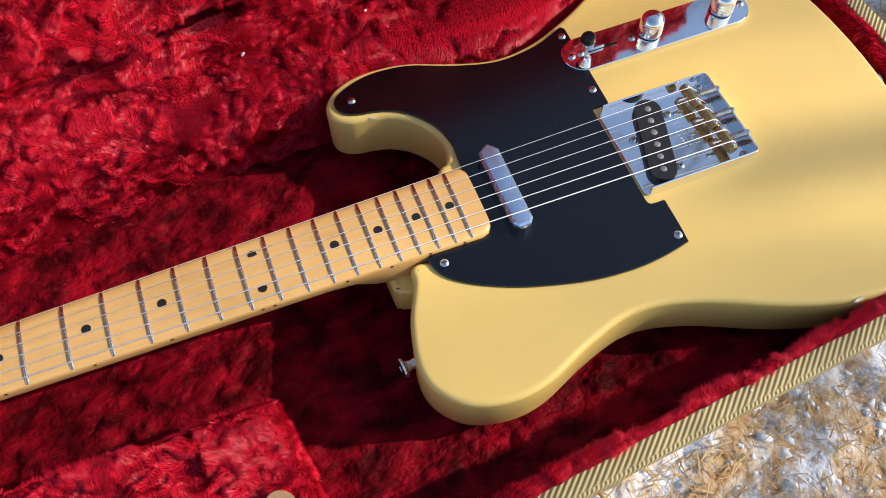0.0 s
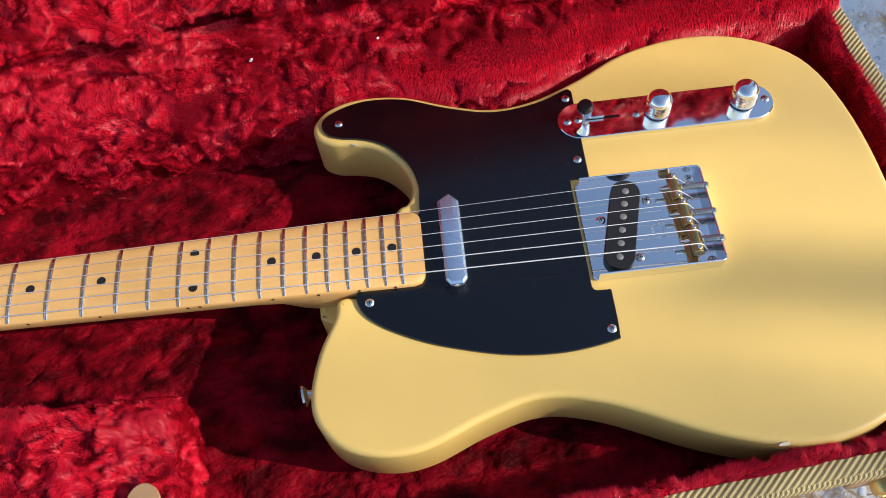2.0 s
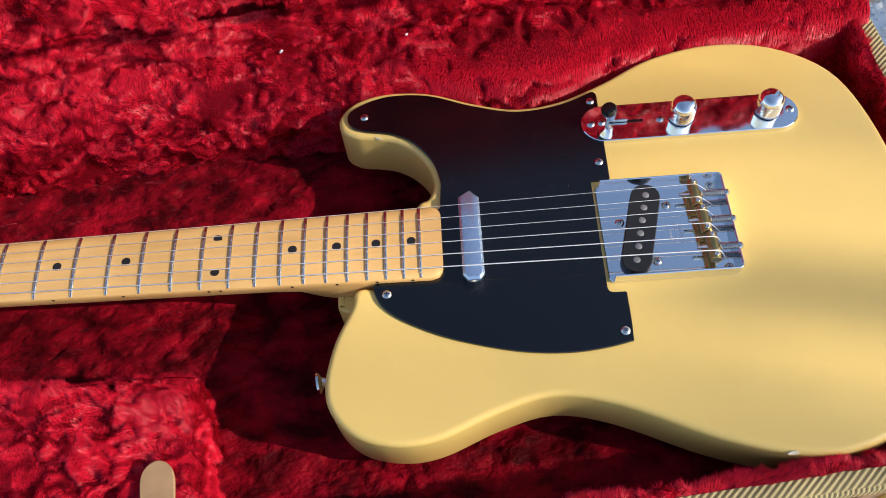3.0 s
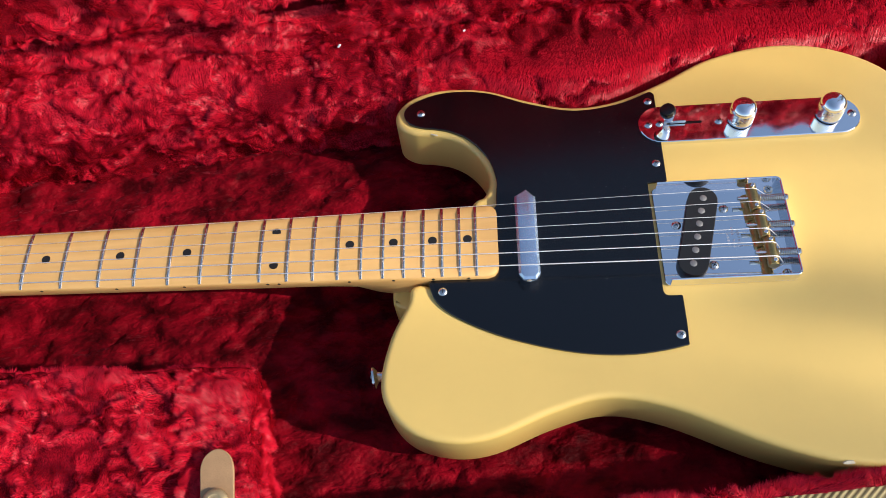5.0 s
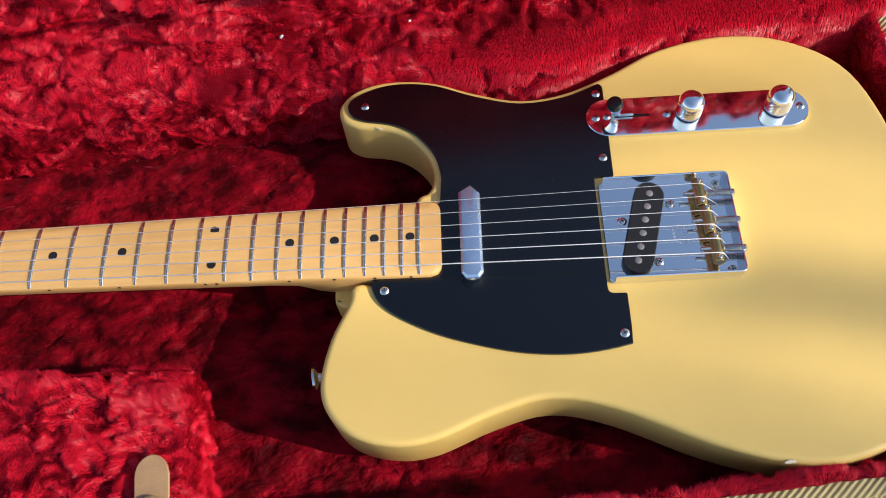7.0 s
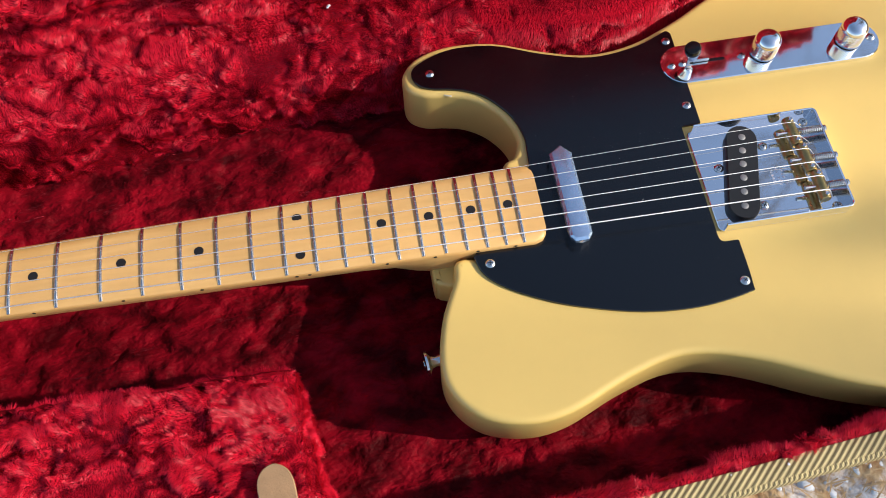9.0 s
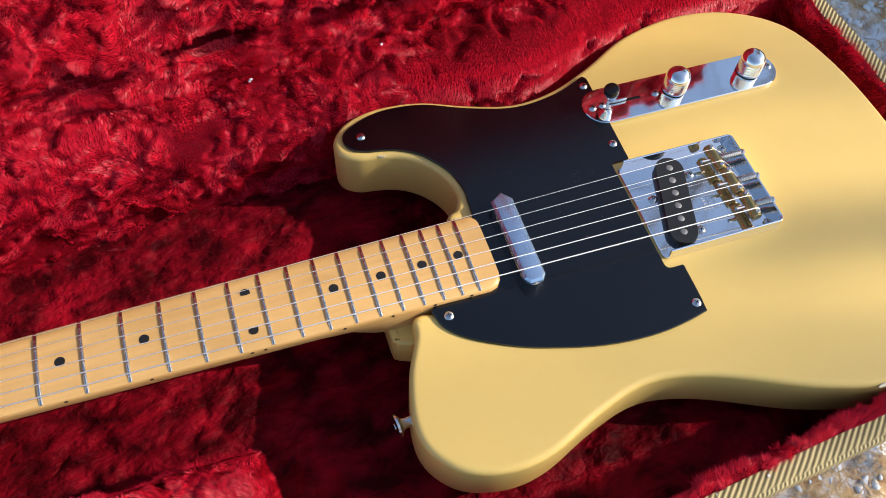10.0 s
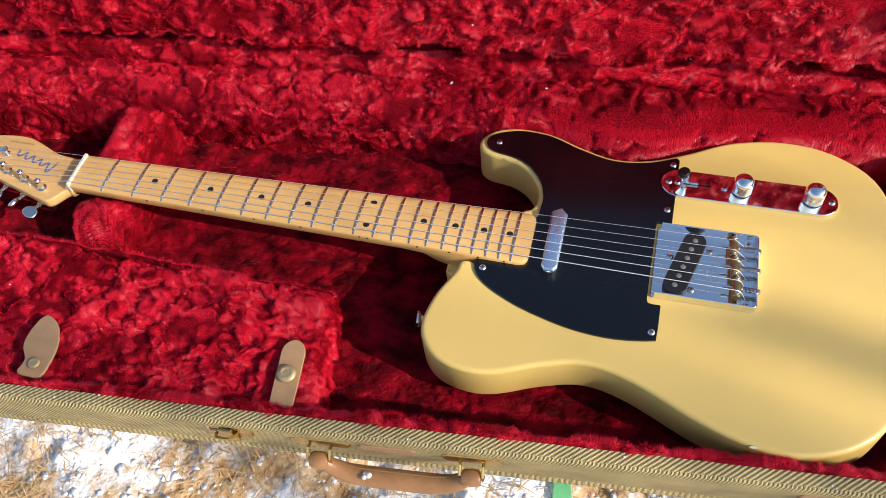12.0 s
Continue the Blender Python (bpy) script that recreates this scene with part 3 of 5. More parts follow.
# pickguard: horn, cutaway, neck pocket, bass edge, bridge notch, treble edge
GUARD = (
    spline([(0.4705, 0.0300), (0.4712, 0.0420), (0.4715, 0.0530), (0.4665, 0.0705), (0.4535, 0.0880), (0.4405, 0.0965), (0.4280, 0.1003), (0.4165, 0.1025), (0.4075, 0.1070), (0.4035, 0.1160),
            (0.4080, 0.1245), (0.4260, 0.1328), (0.4450, 0.1350), (0.4690, 0.1315), (0.4990, 0.1192), (0.5320, 0.1105), (0.5650, 0.1140), (0.5900, 0.1240)], 5, False)
    + spline([(0.5915, 0.1238), (0.5935, 0.1215), (0.5937, 0.1180)], 3, False)
    + spline([(0.5928, 0.0440), (0.5910, 0.0428), (0.5800, 0.0425), (0.5790, 0.0415)], 3, False)
    + spline([(0.5785, -0.0405), (0.5790, -0.0440), (0.5815, -0.0460), (0.5900, -0.0462)], 3, False)
    + spline([(0.5908, -0.0470), (0.5902, -0.0770), (0.5860, -0.0822), (0.5540, -0.0865), (0.5180, -0.0838), (0.4810, -0.0742), (0.4570, -0.0645), (0.4370, -0.0530), (0.4260, -0.0420), (0.4220, -0.0300)], 5, False)
)
pickguard = part("pickguard", slab(GUARD[::-1], [(0, BODY_TOP + 0.0002), (0, BODY_TOP + 0.0018), (0.0004, BODY_TOP + 0.0022)]), PICKGUARD, guitar, "glossy black single-ply pickguard with dust", smooth=25)


def screw_mesh(r, h):
    bm = revolve([(r, -0.0008), (r, h * 0.3), (r * 0.8, h * 0.75), (r * 0.45, h * 0.97), (0, h)], 16)
    me = mesh_of("screw", bm, NICKEL)
    return me


def slot_mesh(r, h):
    return mesh_of("slot", join(box(-r * 0.5, r * 0.5, -r * 0.09, r * 0.09, h * 0.6, h * 1.01), box(-r * 0.09, r * 0.09, -r * 0.5, r * 0.5, h * 0.6, h * 1.012)), BLACK, 0)


SCREW, SLOT = screw_mesh(0.0031, 0.0016), slot_mesh(0.0031, 0.0016)


def add_screw(x, y, z, parent, turn, s=1.0, name="screw"):
    m = Matrix.Translation((x, y, z)) @ Matrix.Rotation(radians(turn), 4, "Z") @ Matrix.Scale(s, 4)
    place(name, SCREW, parent, m)
    place("screw_slot", SLOT, parent, m)


for k, (x, y) in enumerate(((0.4165, 0.1155), (0.588, 0.1145), (0.587, 0.0585), (0.4315, -0.0365), (0.5855, -0.0745))):
    add_screw(x, y, BODY_TOP + 0.0022, pickguard, 35 + 47 * k)



def dust_on(n, seed):
    """Fine pale dust on the black guard: too small to pick apart."""
    r = np.random.default_rng(seed)
    x, y = r.uniform(0.41, 0.588, n), np.where(r.uniform(0, 1, n) < 0.75, r.uniform(0.03, 0.112, n), r.uniform(-0.072, 0.03, n))
    poly_x = np.interp(x, [0.41, 0.43, 0.47, 0.53, 0.59], [0.108, 0.126, 0.124, 0.103, 0.110])
    low = np.interp(x, [0.41, 0.44, 0.46, 0.475, 0.59], [0.108, 0.100, 0.082, 0.0, -0.07])
    keep = (y < poly_x) & (y > low)
    x, y = x[keep], y[keep]
    rad = r.gamma(1.2, 0.00004, len(x)) + 0.00004
    a = r.uniform(0, 6.28, len(x))
    z = np.full(len(x), BODY_TOP + 0.00235)
    v = np.stack([np.stack((x + rad * np.cos(a + q), y + rad * 0.8 * np.sin(a + q), z), -1) for q in (0, 1.6, 3.1, 4.7)], 1).reshape(-1, 3)
    me = raw_mesh("dust", v, np.arange(len(x) * 4), np.full(len(x), 4), DUST)
    me.transform(FRAME[guitar.name])
    ob = new("dust", me)
    ob.parent = pickguard
    tagged(ob, kind="stuff")


dust_on(260, 3)

# neck
NECK_END = 0.4705


def half_width(x):
    return 0.0210 + (0.0283 - 0.0210) * max(x, 0) / NECK_END


def crown(y, r=0.2):
    return r - math.sqrt(r * r - y * y)


def build_neck():
    bm, rings = bmesh.new(), []
    stations = [-0.021, -0.017, -0.013, -0.0095, -0.0065, -0.0036, -0.0034, 0.0, 0.02] + [0.05 + 0.04 * i for i in range(8)] + [0.352, 0.372, 0.386, 0.394, 0.400, 0.43, 0.4625, 0.4675, 0.4698, NECK_END]
    for x in stations:
        w = half_width(x)
        if x > 0.4625:
            k = (x - 0.4625) / (NECK_END - 0.4625)
            w -= 0.008 * (1 - math.sqrt(max(0, 1 - k * k)))
        depth = 0.0208 + 0.003 * x / NECK_END
        heel = min(max((x - 0.365) / 0.030, 0), 1)
        heel = heel * heel * (3 - 2 * heel)
        ring = [(y * w, FRETBOARD - crown(y * w)) for y in (-0.97, -0.75, -0.5, -0.25, 0, 0.25, 0.5, 0.75, 0.97)]
        edge = FRETBOARD - crown(w)
        ring += [(w, edge - 0.0008), (w, edge - 0.004)]
        for i in range(1, 12):
            a = math.pi * i / 12
            cy, cz = math.cos(a) * w, edge - 0.004 - (depth - 0.004) * math.sin(a) ** 0.8
            sy = max(-1, min(1, math.cos(a) * 1.9)) * w * 0.985
            sz = FRETBOARD - 0.0255
            ring.append((cy * (1 - heel) + sy * heel, cz * (1 - heel) + sz * heel))
        ring += [(-w, edge - 0.004), (-w, edge - 0.0008)]
        if x < -0.0035:
            k = min((-x - 0.0036) / 0.0174, 1)
            top = HEAD_TOP - 0.0002 + (0.0984 - HEAD_TOP) * (1 - k) ** 5
            ring = [(y * (1 - 0.05 * k), max(min(z, top), 0.0785)) for y, z in ring]
        rings.append([bm.verts.new((x, y, z)) for y, z in ring])
    n = len(rings[0])
    for a, b in zip(rings, rings[1:]):
        for i in range(n):
            bm.faces.new((a[i], a[(i + 1) % n], b[(i + 1) % n], b[i]))
    bm.faces.new(rings[0][::-1]), bm.faces.new(rings[-1])
    return bm


HEAD_TOP = 0.0905
neck = part("neck", build_neck(), MAPLE, guitar, "amber-lacquered one-piece maple neck", smooth=50)
HEAD = spline([(-0.0035, -0.0175), (-0.0060, -0.0200), (-0.0095, -0.0235), (-0.0140, -0.0300), (-0.0178, -0.0350), (-0.0225, -0.0380), (-0.030, -0.0368), (-0.060, -0.0280), (-0.088, -0.0195), (-0.125, -0.0090), (-0.155, -0.0005), (-0.172, 0.0065),
               (-0.181, 0.019), (-0.178, 0.034), (-0.166, 0.042), (-0.152, 0.0415), (-0.145, 0.0385), (-0.132, 0.0365), (-0.118, 0.0385), (-0.100, 0.0405), (-0.082, 0.0393), (-0.062, 0.0320), (-0.042, 0.0240), (-0.020, 0.0212), (-0.008, 0.0204), (-0.0035, 0.0175)], 4)
head = part("headstock", slab(HEAD, [(0.0060, HEAD_TOP - 0.0135), (0.0028, HEAD_TOP - 0.0128), (0.0010, HEAD_TOP - 0.0108), (0.0, HEAD_TOP - 0.0080)] + rounded_edge(HEAD_TOP - 0.006, HEAD_TOP, 0.0018, 3)[4:]), MAPLE, neck)
part("nut", moved(slab(rounded_rect(-0.0034, 0.0, -0.0212, 0.0212, 0.0008), [(0, 0.090), (0, 0.1006), (0.0006, 0.1015), (0.001, 0.1015)]), Matrix.Identity(4)), BONE, neck, "cream bone nut")


def fret_at(n):
    return SCALE * (1 - 2 ** (-n / 12))


def fret(x):
    w = half_width(x)
    pts, bm = [], bmesh.new()
    rings = []
    for k in range(9):
        y = (-1 + k / 4) * (w - 0.0004)
        z = FRETBOARD - crown(y)
        lift = 0.0012 if 0 < k < 8 else 0.0002
        rings.append([bm.verts.new((x + dx, y, z + dz)) for dx, dz in ((-0.0012, -0.0004), (-0.0010, lift * 0.5), (-0.0004, lift), (0.0004, lift), (0.0010, lift * 0.5), (0.0012, -0.0004))])
    for a, b in zip(rings, rings[1:]):
        for i in range(6):
            bm.faces.new((a[i], b[i], b[(i + 1) % 6], a[(i + 1) % 6]))
    bm.faces.new(rings[0]), bm.faces.new(rings[-1][::-1])
    return bm


for n in range(1, 22):
    part("fret", fret(fret_at(n)), FRETWIRE, neck, smooth=60)
DOT = mesh_of("fret_marker", revolve([(0.0031, -0.001), (0.0031, 0.00012), (0, 0.00018)], 20), INLAY)
SIDE_DOT = mesh_of("side_marker", revolve([(0.0011, -0.0006), (0.0011, 0.0002), (0, 0.00025)], 10), INLAY)
for n in (3, 5, 7, 9, 12, 15, 17, 19, 21):
    x = (fret_at(n) + fret_at(n - 1)) / 2
    for y in ((-0.013, 0.013) if n == 12 else (0,)):
        place("fret_marker", DOT, neck, Matrix.Translation((x, y, FRETBOARD - crown(y))) @ Matrix.Rotation(math.asin(y / 0.2), 4, "X"))
    for dx in ((-0.004, 0.004) if n == 12 else (0,)):
        w = half_width(x + dx)
        place("side_marker", SIDE_DOT, neck, Matrix.Translation((x + dx, -w, FRETBOARD - crown(w) - 0.0028)) @ Matrix.Rotation(radians(90), 4, "X"))

# script mark and small line on the headstock face, as plain strokes
def flourish(x0, y0, x1, y1, waves, height, r):
    """A flat flowing stroke: loops along a slanting line, with a long first sweep."""
    n, pts = waves * 12, []
    for i in range(n + 1):
        k = i / n
        h = height * (1.0 if k > 0.18 else 2.2)
        a = 2 * math.pi * waves * k
        pts.append((x0 + (x1 - x0) * k + 0.0016 * math.sin(a + 1.1), y0 + (y1 - y0) * k + h * math.cos(a), 0))
    bm = tube(pts, r, 6)
    bmesh.ops.transform(bm, matrix=Matrix.Translation((0, 0, HEAD_TOP)) @ Matrix.Diagonal((1, 1, 0.12, 1)), verts=bm.verts)
    return bm


part("decal", flourish(-0.036, 0.0040, -0.088, 0.0180, 5, 0.0036, 0.0012), DECAL, head, "blue-grey flowing mark on the headstock", smooth=0)
part("decal", box(-0.105, -0.075, 0.0300, 0.0318, HEAD_TOP, HEAD_TOP + 0.0001), DECAL_SMALL, head, smooth=0)

# tuners
BUTTON = [(0.0, 0.0), (0.003, 0.006), (0.0075, 0.0085), (0.0135, 0.0075), (0.0165, 0.0), (0.0135, -0.0075), (0.0075, -0.0085), (0.003, -0.006)]


def tuner(k):
    x = -0.0345 - 0.0248 * k
    edge = -0.0358 + 0.00735 * k
    y = edge + 0.0128
    t = part("tuner", moved(revolve([(0.0048, 0), (0.0048, 0.0012), (0.0038, 0.0016), (0.003, 0.0018), (0.003, 0.0085), (0.0033, 0.0095), (0.0033, 0.0125), (0.0025, 0.0135), (0.001, 0.0125)], 16), Matrix.Translation((x, y, HEAD_TOP))), NICKEL, guitar, "nickel tuning post with its bushing")
    part("tuner_housing", box(x - 0.010, x + 0.010, edge + 0.002, edge + 0.026, HEAD_TOP - 0.0245, HEAD_TOP - 0.0146, 0.002), NICKEL, t)
    part("tuner_shaft", tube([(x, edge + 0.004, HEAD_TOP - 0.0120), (x - 0.0040, edge - 0.0075, HEAD_TOP - 0.0105)], 0.0019), NICKEL, t)
    bm = slab(spline(BUTTON, 4), rounded_edge(-0.0028, 0.0028, 0.0018, 3, 0.0004))
    part("tuner_button", moved(bm, Matrix.Translation((x - 0.0036, edge - 0.0050, HEAD_TOP - 0.0105)) @ Matrix.Scale(0.86, 4) @ Matrix.Rotation(radians(-106), 4, "Z") @ Matrix.Rotation(radians(-20 + 58 * (k % 2) + 9 * k), 4, "X")), NICKEL, t)
    return x, y


posts = [tuner(k) for k in range(6)]
part("string_tree", moved(revolve([(0.004, 0), (0.004, 0.001), (0.002, 0.003), (0.002, 0.005), (0.0045, 0.006), (0.0045, 0.0072), (0, 0.0078)], 14), Matrix.Translation((-0.0985, 0.0135, HEAD_TOP))), NICKEL, guitar)

# strings: bass on the low y side
GAUGE = [0.00056, 0.00046, 0.00036, 0.00028, 0.00023, 0.00020]
SADDLE_X = (0.6512, 0.6492, 0.6470)
for k in range(6):
    yn, yb = -0.0175 + 0.007 * k, -0.0265 + 0.0106 * k
    px, py = posts[k]
    g = GAUGE[k]
    zs = 0.1045
    pts = [(px, py + 0.003, HEAD_TOP + 0.007), (-0.0034, yn, 0.1014 + g), (0.0, yn, 0.1016 + g), (SADDLE_X[k // 2] - 0.003, yb, zs + g * 0.5), (SADDLE_X[k // 2] + 0.001, yb, zs), (SADDLE_X[k // 2] + 0.0035, yb, zs - 0.002), (0.6605, yb, BODY_TOP + 0.001), (0.661, yb, BODY_TOP - 0.002)]
    part("string", tube(pts, g * 0.78, 8), STEEL, guitar, smooth=75)

# neck pickup
PX = 0.4907
cover = stadium(-0.0345, 0.0345, 0, 0.0074, 6)
cover = [(PX + 0.0 + y, x - 0.0005) for x, y in cover]
neck_pickup = part("neck_pickup", slab(cover, [(0, BODY_TOP + 0.0022), (0, BODY_TOP + 0.0085), (0.0010, BODY_TOP + 0.0105), (0.0026, BODY_TOP + 0.0122), (0.0036, BODY_TOP + 0.0123)]), CHROME, guitar, "chrome-covered neck pickup", smooth=25)

FILM_EDGE = [(-0.0066, -0.0300), (-0.0040, -0.0335), (0.0040, -0.0335), (0.0066, -0.0300), (0.0068, 0.0300), (0.0010, 0.0362), (-0.0066, 0.0312)]
part("protective_film", slab([(PX + x, y) for x, y in FILM_EDGE], [(-0.0008, BODY_TOP + 0.0088), (-0.0006, BODY_TOP + 0.0108), (0.0010, BODY_TOP + 0.0124), (0.0022, BODY_TOP + 0.0127)]), FILM, neck_pickup, "cloudy protective film with folded ends", smooth=20)

# bridge
BX0, BX1, BY0, BY1 = 0.5808, 0.6688, -0.0388, 0.0380
bridge = part("bridge_plate", slab(rounded_rect(BX0, BX1, BY0, BY1, 0.004), [(0, BODY_TOP + 0.0002), (0, BODY_TOP + 0.0011), (0.0004, BODY_TOP + 0.0015), (0.001, BODY_TOP + 0.0015)]), CHROME, guitar, "chrome bridge plate with raised edges")


def bent_rail(points, z0, z1, t):
    """A bent upright strip along a plan line."""
    bm, rows = bmesh.new(), []
    n = len(points)
    for i in range(n):
        d = (Vector(points[min(i + 1, n - 1)]) - Vector(points[max(i - 1, 0)])).normalized()
        nn = Vector((-d.y, d.x)) * t
        p = Vector(points[i])
        rows.append([bm.verts.new((*(p + nn * o), z)) for o, z in ((0, z0), (0, z1 - 0.0004), (0.3, z1), (0.7, z1), (1, z1 - 0.0004), (1, z0))])
    for a, b in zip(rows, rows[1:]):
        for i in range(6):
            bm.faces.new((a[i], a[(i + 1) % 6], b[(i + 1) % 6], b[i]))
    bm.faces.new(rows[0]), bm.faces.new(rows[-1][::-1])
    return bm


corner = [(BX0 + 0.003, BY0)] + [(BX1 - 0.004 + 0.004 * math.sin(radians(a)), BY0 + 0.004 - 0.004 * math.cos(radians(a))) for a in range(0, 91, 15)] + [(BX1 - 0.004 + 0.004 * math.cos(radians(a)), BY1 - 0.004 + 0.004 * math.sin(radians(a))) for a in range(0, 91, 15)] + [(BX0 + 0.003, BY1)]
part("bridge_edge", bent_rail(corner, BODY_TOP + 0.0012, BODY_TOP + 0.0098, 0.0013), CHROME, bridge, "raised chrome edge on three sides", smooth=35)
for k, (x, y) in enumerate(((0.594, 0.0065), (0.628, 0.018), (0.6145, -0.0255), (0.661, 0.0318), (0.661, -0.0338))):
    add_screw(x, y, BODY_TOP + 0.0015, bridge, 20 + 63 * k, 1.05)
angle = math.atan2(0.0155, 0.055)
TURN_PICKUP = Matrix.Translation((0.6072, -0.0005, 0)) @ Matrix.Rotation(radians(90) - angle, 4, "Z")
pickup = part("bridge_pickup", moved(slab(stadium(-0.0355, 0.0355, 0, 0.0102, 10), [(0, BODY_TOP + 0.0016), (0, BODY_TOP + 0.0058), (0.0005, BODY_TOP + 0.0064), (0.0015, BODY_TOP + 0.0064)]), TURN_PICKUP), BOBBIN, guitar, "flat black bridge pickup")
POLE = mesh_of("pole_piece", revolve([(0.0024, -0.001), (0.0024, 0.00015), (0.0021, 0.0003), (0, 0.0003)], 16), POLE_IRON)
for k in range(6):
    place("pole_piece", POLE, pickup, TURN_PICKUP @ Matrix.Translation((-0.0262 + 0.01048 * k, 0, BODY_TOP + 0.0064)))
part("pickup_hole", moved(revolve([(0.0017, -0.0005), (0.0017, 0.0001), (0, 0.0001)], 14), TURN_PICKUP @ Matrix.Translation((0.0005, 0.0022, BODY_TOP + 0.0064))), INLAY, pickup)
# stamped numbers, too small to read: plain dashes
for row in range(3):
    bms = [box(0.6265 + 0.0035 * row, 0.6280 + 0.0035 * row, -0.0125 + 0.0024 * c, -0.0112 + 0.0024 * c, BODY_TOP + 0.0015, BODY_TOP + 0.0016) for c in range(7 if row else 6) if (c * 3 + row) % 5]
    part("stamping", join(*bms), STAMP, bridge, smooth=0)


def spring(x0, x1, y, z, r, turns):
    n = turns * 10
    return tube([(x0 + (x1 - x0) * i / n, y + r * math.cos(2 * math.pi * i / 10), z + r * math.sin(2 * math.pi * i / 10)) for i in range(n + 1)], 0.00045, 5)


GRUB = mesh_of("height_screw", revolve([(0.0015, -0.006), (0.0015, 0.0), (0.0011, 0.0004), (0, 0.0002)], 10), NICKEL)
for k in range(3):
    yc, x, z = -0.0212 + 0.0212 * k, SADDLE_X[k], 0.1003
    skew = (-0.6, 0.5, 0.9)[k] * 0.0012
    saddle = part("saddle", moved(revolve([(0.0033, -0.0104), (0.0038, -0.0099), (0.0038, 0.0099), (0.0033, 0.0104)], 18), Matrix.Translation((x, yc, z)) @ Matrix.Rotation(skew * 30, 4, "Z") @ Matrix.Rotation(radians(90), 4, "X")), BRASS, guitar, "aged brass barrel saddle")
    part("intonation_screw", join(tube([(x - 0.0105, yc, z), (BX1 + 0.0015, yc, z - 0.0012)], 0.0014, 8),
                                  moved(revolve([(0.0026, 0), (0.0026, 0.0012), (0.0015, 0.0022), (0, 0.0023)], 14), Matrix.Translation((BX1, yc, z - 0.0012)) @ Matrix.Rotation(radians(90), 4, "Y"))), NICKEL, saddle)
    part("spring", spring(x + 0.004, BX1 - 0.0014, yc, z - 0.0006, 0.0023, 11), NICKEL, saddle)
    for s in (-1, 1):
        place("height_screw", GRUB, saddle, Matrix.Translation((x, yc + s * 0.0078, z + 0.0046)))

# control plate, knobs and switch
CX0, CX1, CY = 0.5785, 0.7380, 0.0922
CT = BODY_TOP + 0.0036
plate = part("control_plate", slab(stadium(CX0, CX1, CY, 0.0162, 12), [(0, BODY_TOP + 0.0001), (0, CT - 0.0005), (0.0005, CT), (0.0012, CT)]), CHROME, guitar, "mirror-bright chrome control plate")
for k, x in enumerate((0.5855, 0.6365, 0.7320)):
    add_screw(x, CY, CT, plate, 15 + 50 * k)


def knob(x):
    """A knurled barrel with a shallow dome."""
    k = part("knob", moved(revolve([(0.0060, 0), (0.0091, 0.0002), (0.0093, 0.0008), (0.0093, 0.0012), (0.0088, 0.0014)], 32), Matrix.Translation((x, CY, CT + 0.0006))), CHROME, guitar, "chrome dome knob with knurled side")
    bm, rows, n = bmesh.new(), [], 44
    for j in range(13):
        z = CT + 0.002 + 0.0103 * j / 12
        rows.append([bm.verts.new((x + (0.0091 - (0.00038 if (i + j) % 2 else 0)) * math.cos(2 * math.pi * i / n), CY + (0.0091 - (0.00038 if (i + j) % 2 else 0)) * math.sin(2 * math.pi * i / n), z)) for i in range(n)])
    for a, b in zip(rows, rows[1:]):
        for i in range(n):
            bm.faces.new((a[i], a[(i + 1) % n], b[(i + 1) % n], b[i]))
    part("knurled_side", bm, CHROME, k, smooth=0)
    part("dome", moved(revolve([(0.0090, 0.0123), (0.0092, 0.0128), (0.0090, 0.0140), (0.0080, 0.0163), (0.0062, 0.0178), (0.0035, 0.0186), (0, 0.0188)], 32), Matrix.Translation((x, CY, CT))), CHROME, k)


knob(0.6520)
knob(0.7150)
switch = part("selector_switch", moved(slab(stadium(0.5985, 0.6245, CY, 0.0011, 5), [(0, CT + 0.00005), (0, CT + 0.0002)]), Matrix.Identity(4)), BLACK, guitar, "blade switch in its slot with a black round tip")
part("switch_blade", box(0.6010, 0.6125, CY - 0.0009, CY + 0.0009, CT + 0.0003, CT + 0.0030, 0.0006), NICKEL, switch)
part("switch_blade", box(0.5965, 0.6010, CY - 0.0006, CY + 0.0006, CT - 0.002, CT + 0.011, 0.0003), NICKEL, switch)
TIP = Matrix.Translation((0.6000, CY, CT + 0.0050)) @ Matrix.Rotation(radians(-14), 4, "Y")
barrel = part("switch_tip", moved(revolve([(0.0022, 0), (0.0034, 0.0008), (0.0040, 0.004), (0.0052, 0.0068), (0.0055, 0.0082), (0.0, 0.0082)], 22), TIP), CHROME, switch, "polished metal barrel of the switch tip")
part("cap", moved(revolve([(0.0054, 0.0083), (0.0057, 0.0090), (0.0057, 0.0118), (0.0050, 0.0130), (0.0, 0.0134)], 22), TIP), BLACK, barrel, "glossy black cap")
add_screw(0.5935, CY + 0.0005, CT, switch, 70, 0.95)


def strap_button(m, label=""):
    return part("strap_button", moved(revolve([(0.0045, 0), (0.0038, 0.002), (0.0034, 0.006), (0.0042, 0.0085), (0.0080, 0.0105), (0.0082, 0.0120), (0.0050, 0.0128), (0.0028, 0.0120), (0.0024, 0.0132), (0, 0.0136)], 20), m), NICKEL, guitar, "nickel strap button")


strap_button(Matrix.Translation((0.3935, -0.0860, 0.0700)) @ Matrix.Rotation(radians(-90), 4, "Y") @ Matrix.Rotation(radians(6), 4, "X"))
strap_button(Matrix.Translation((0.7955, -0.0005, 0.0690)) @ Matrix.Rotation(radians(90), 4, "Y"))

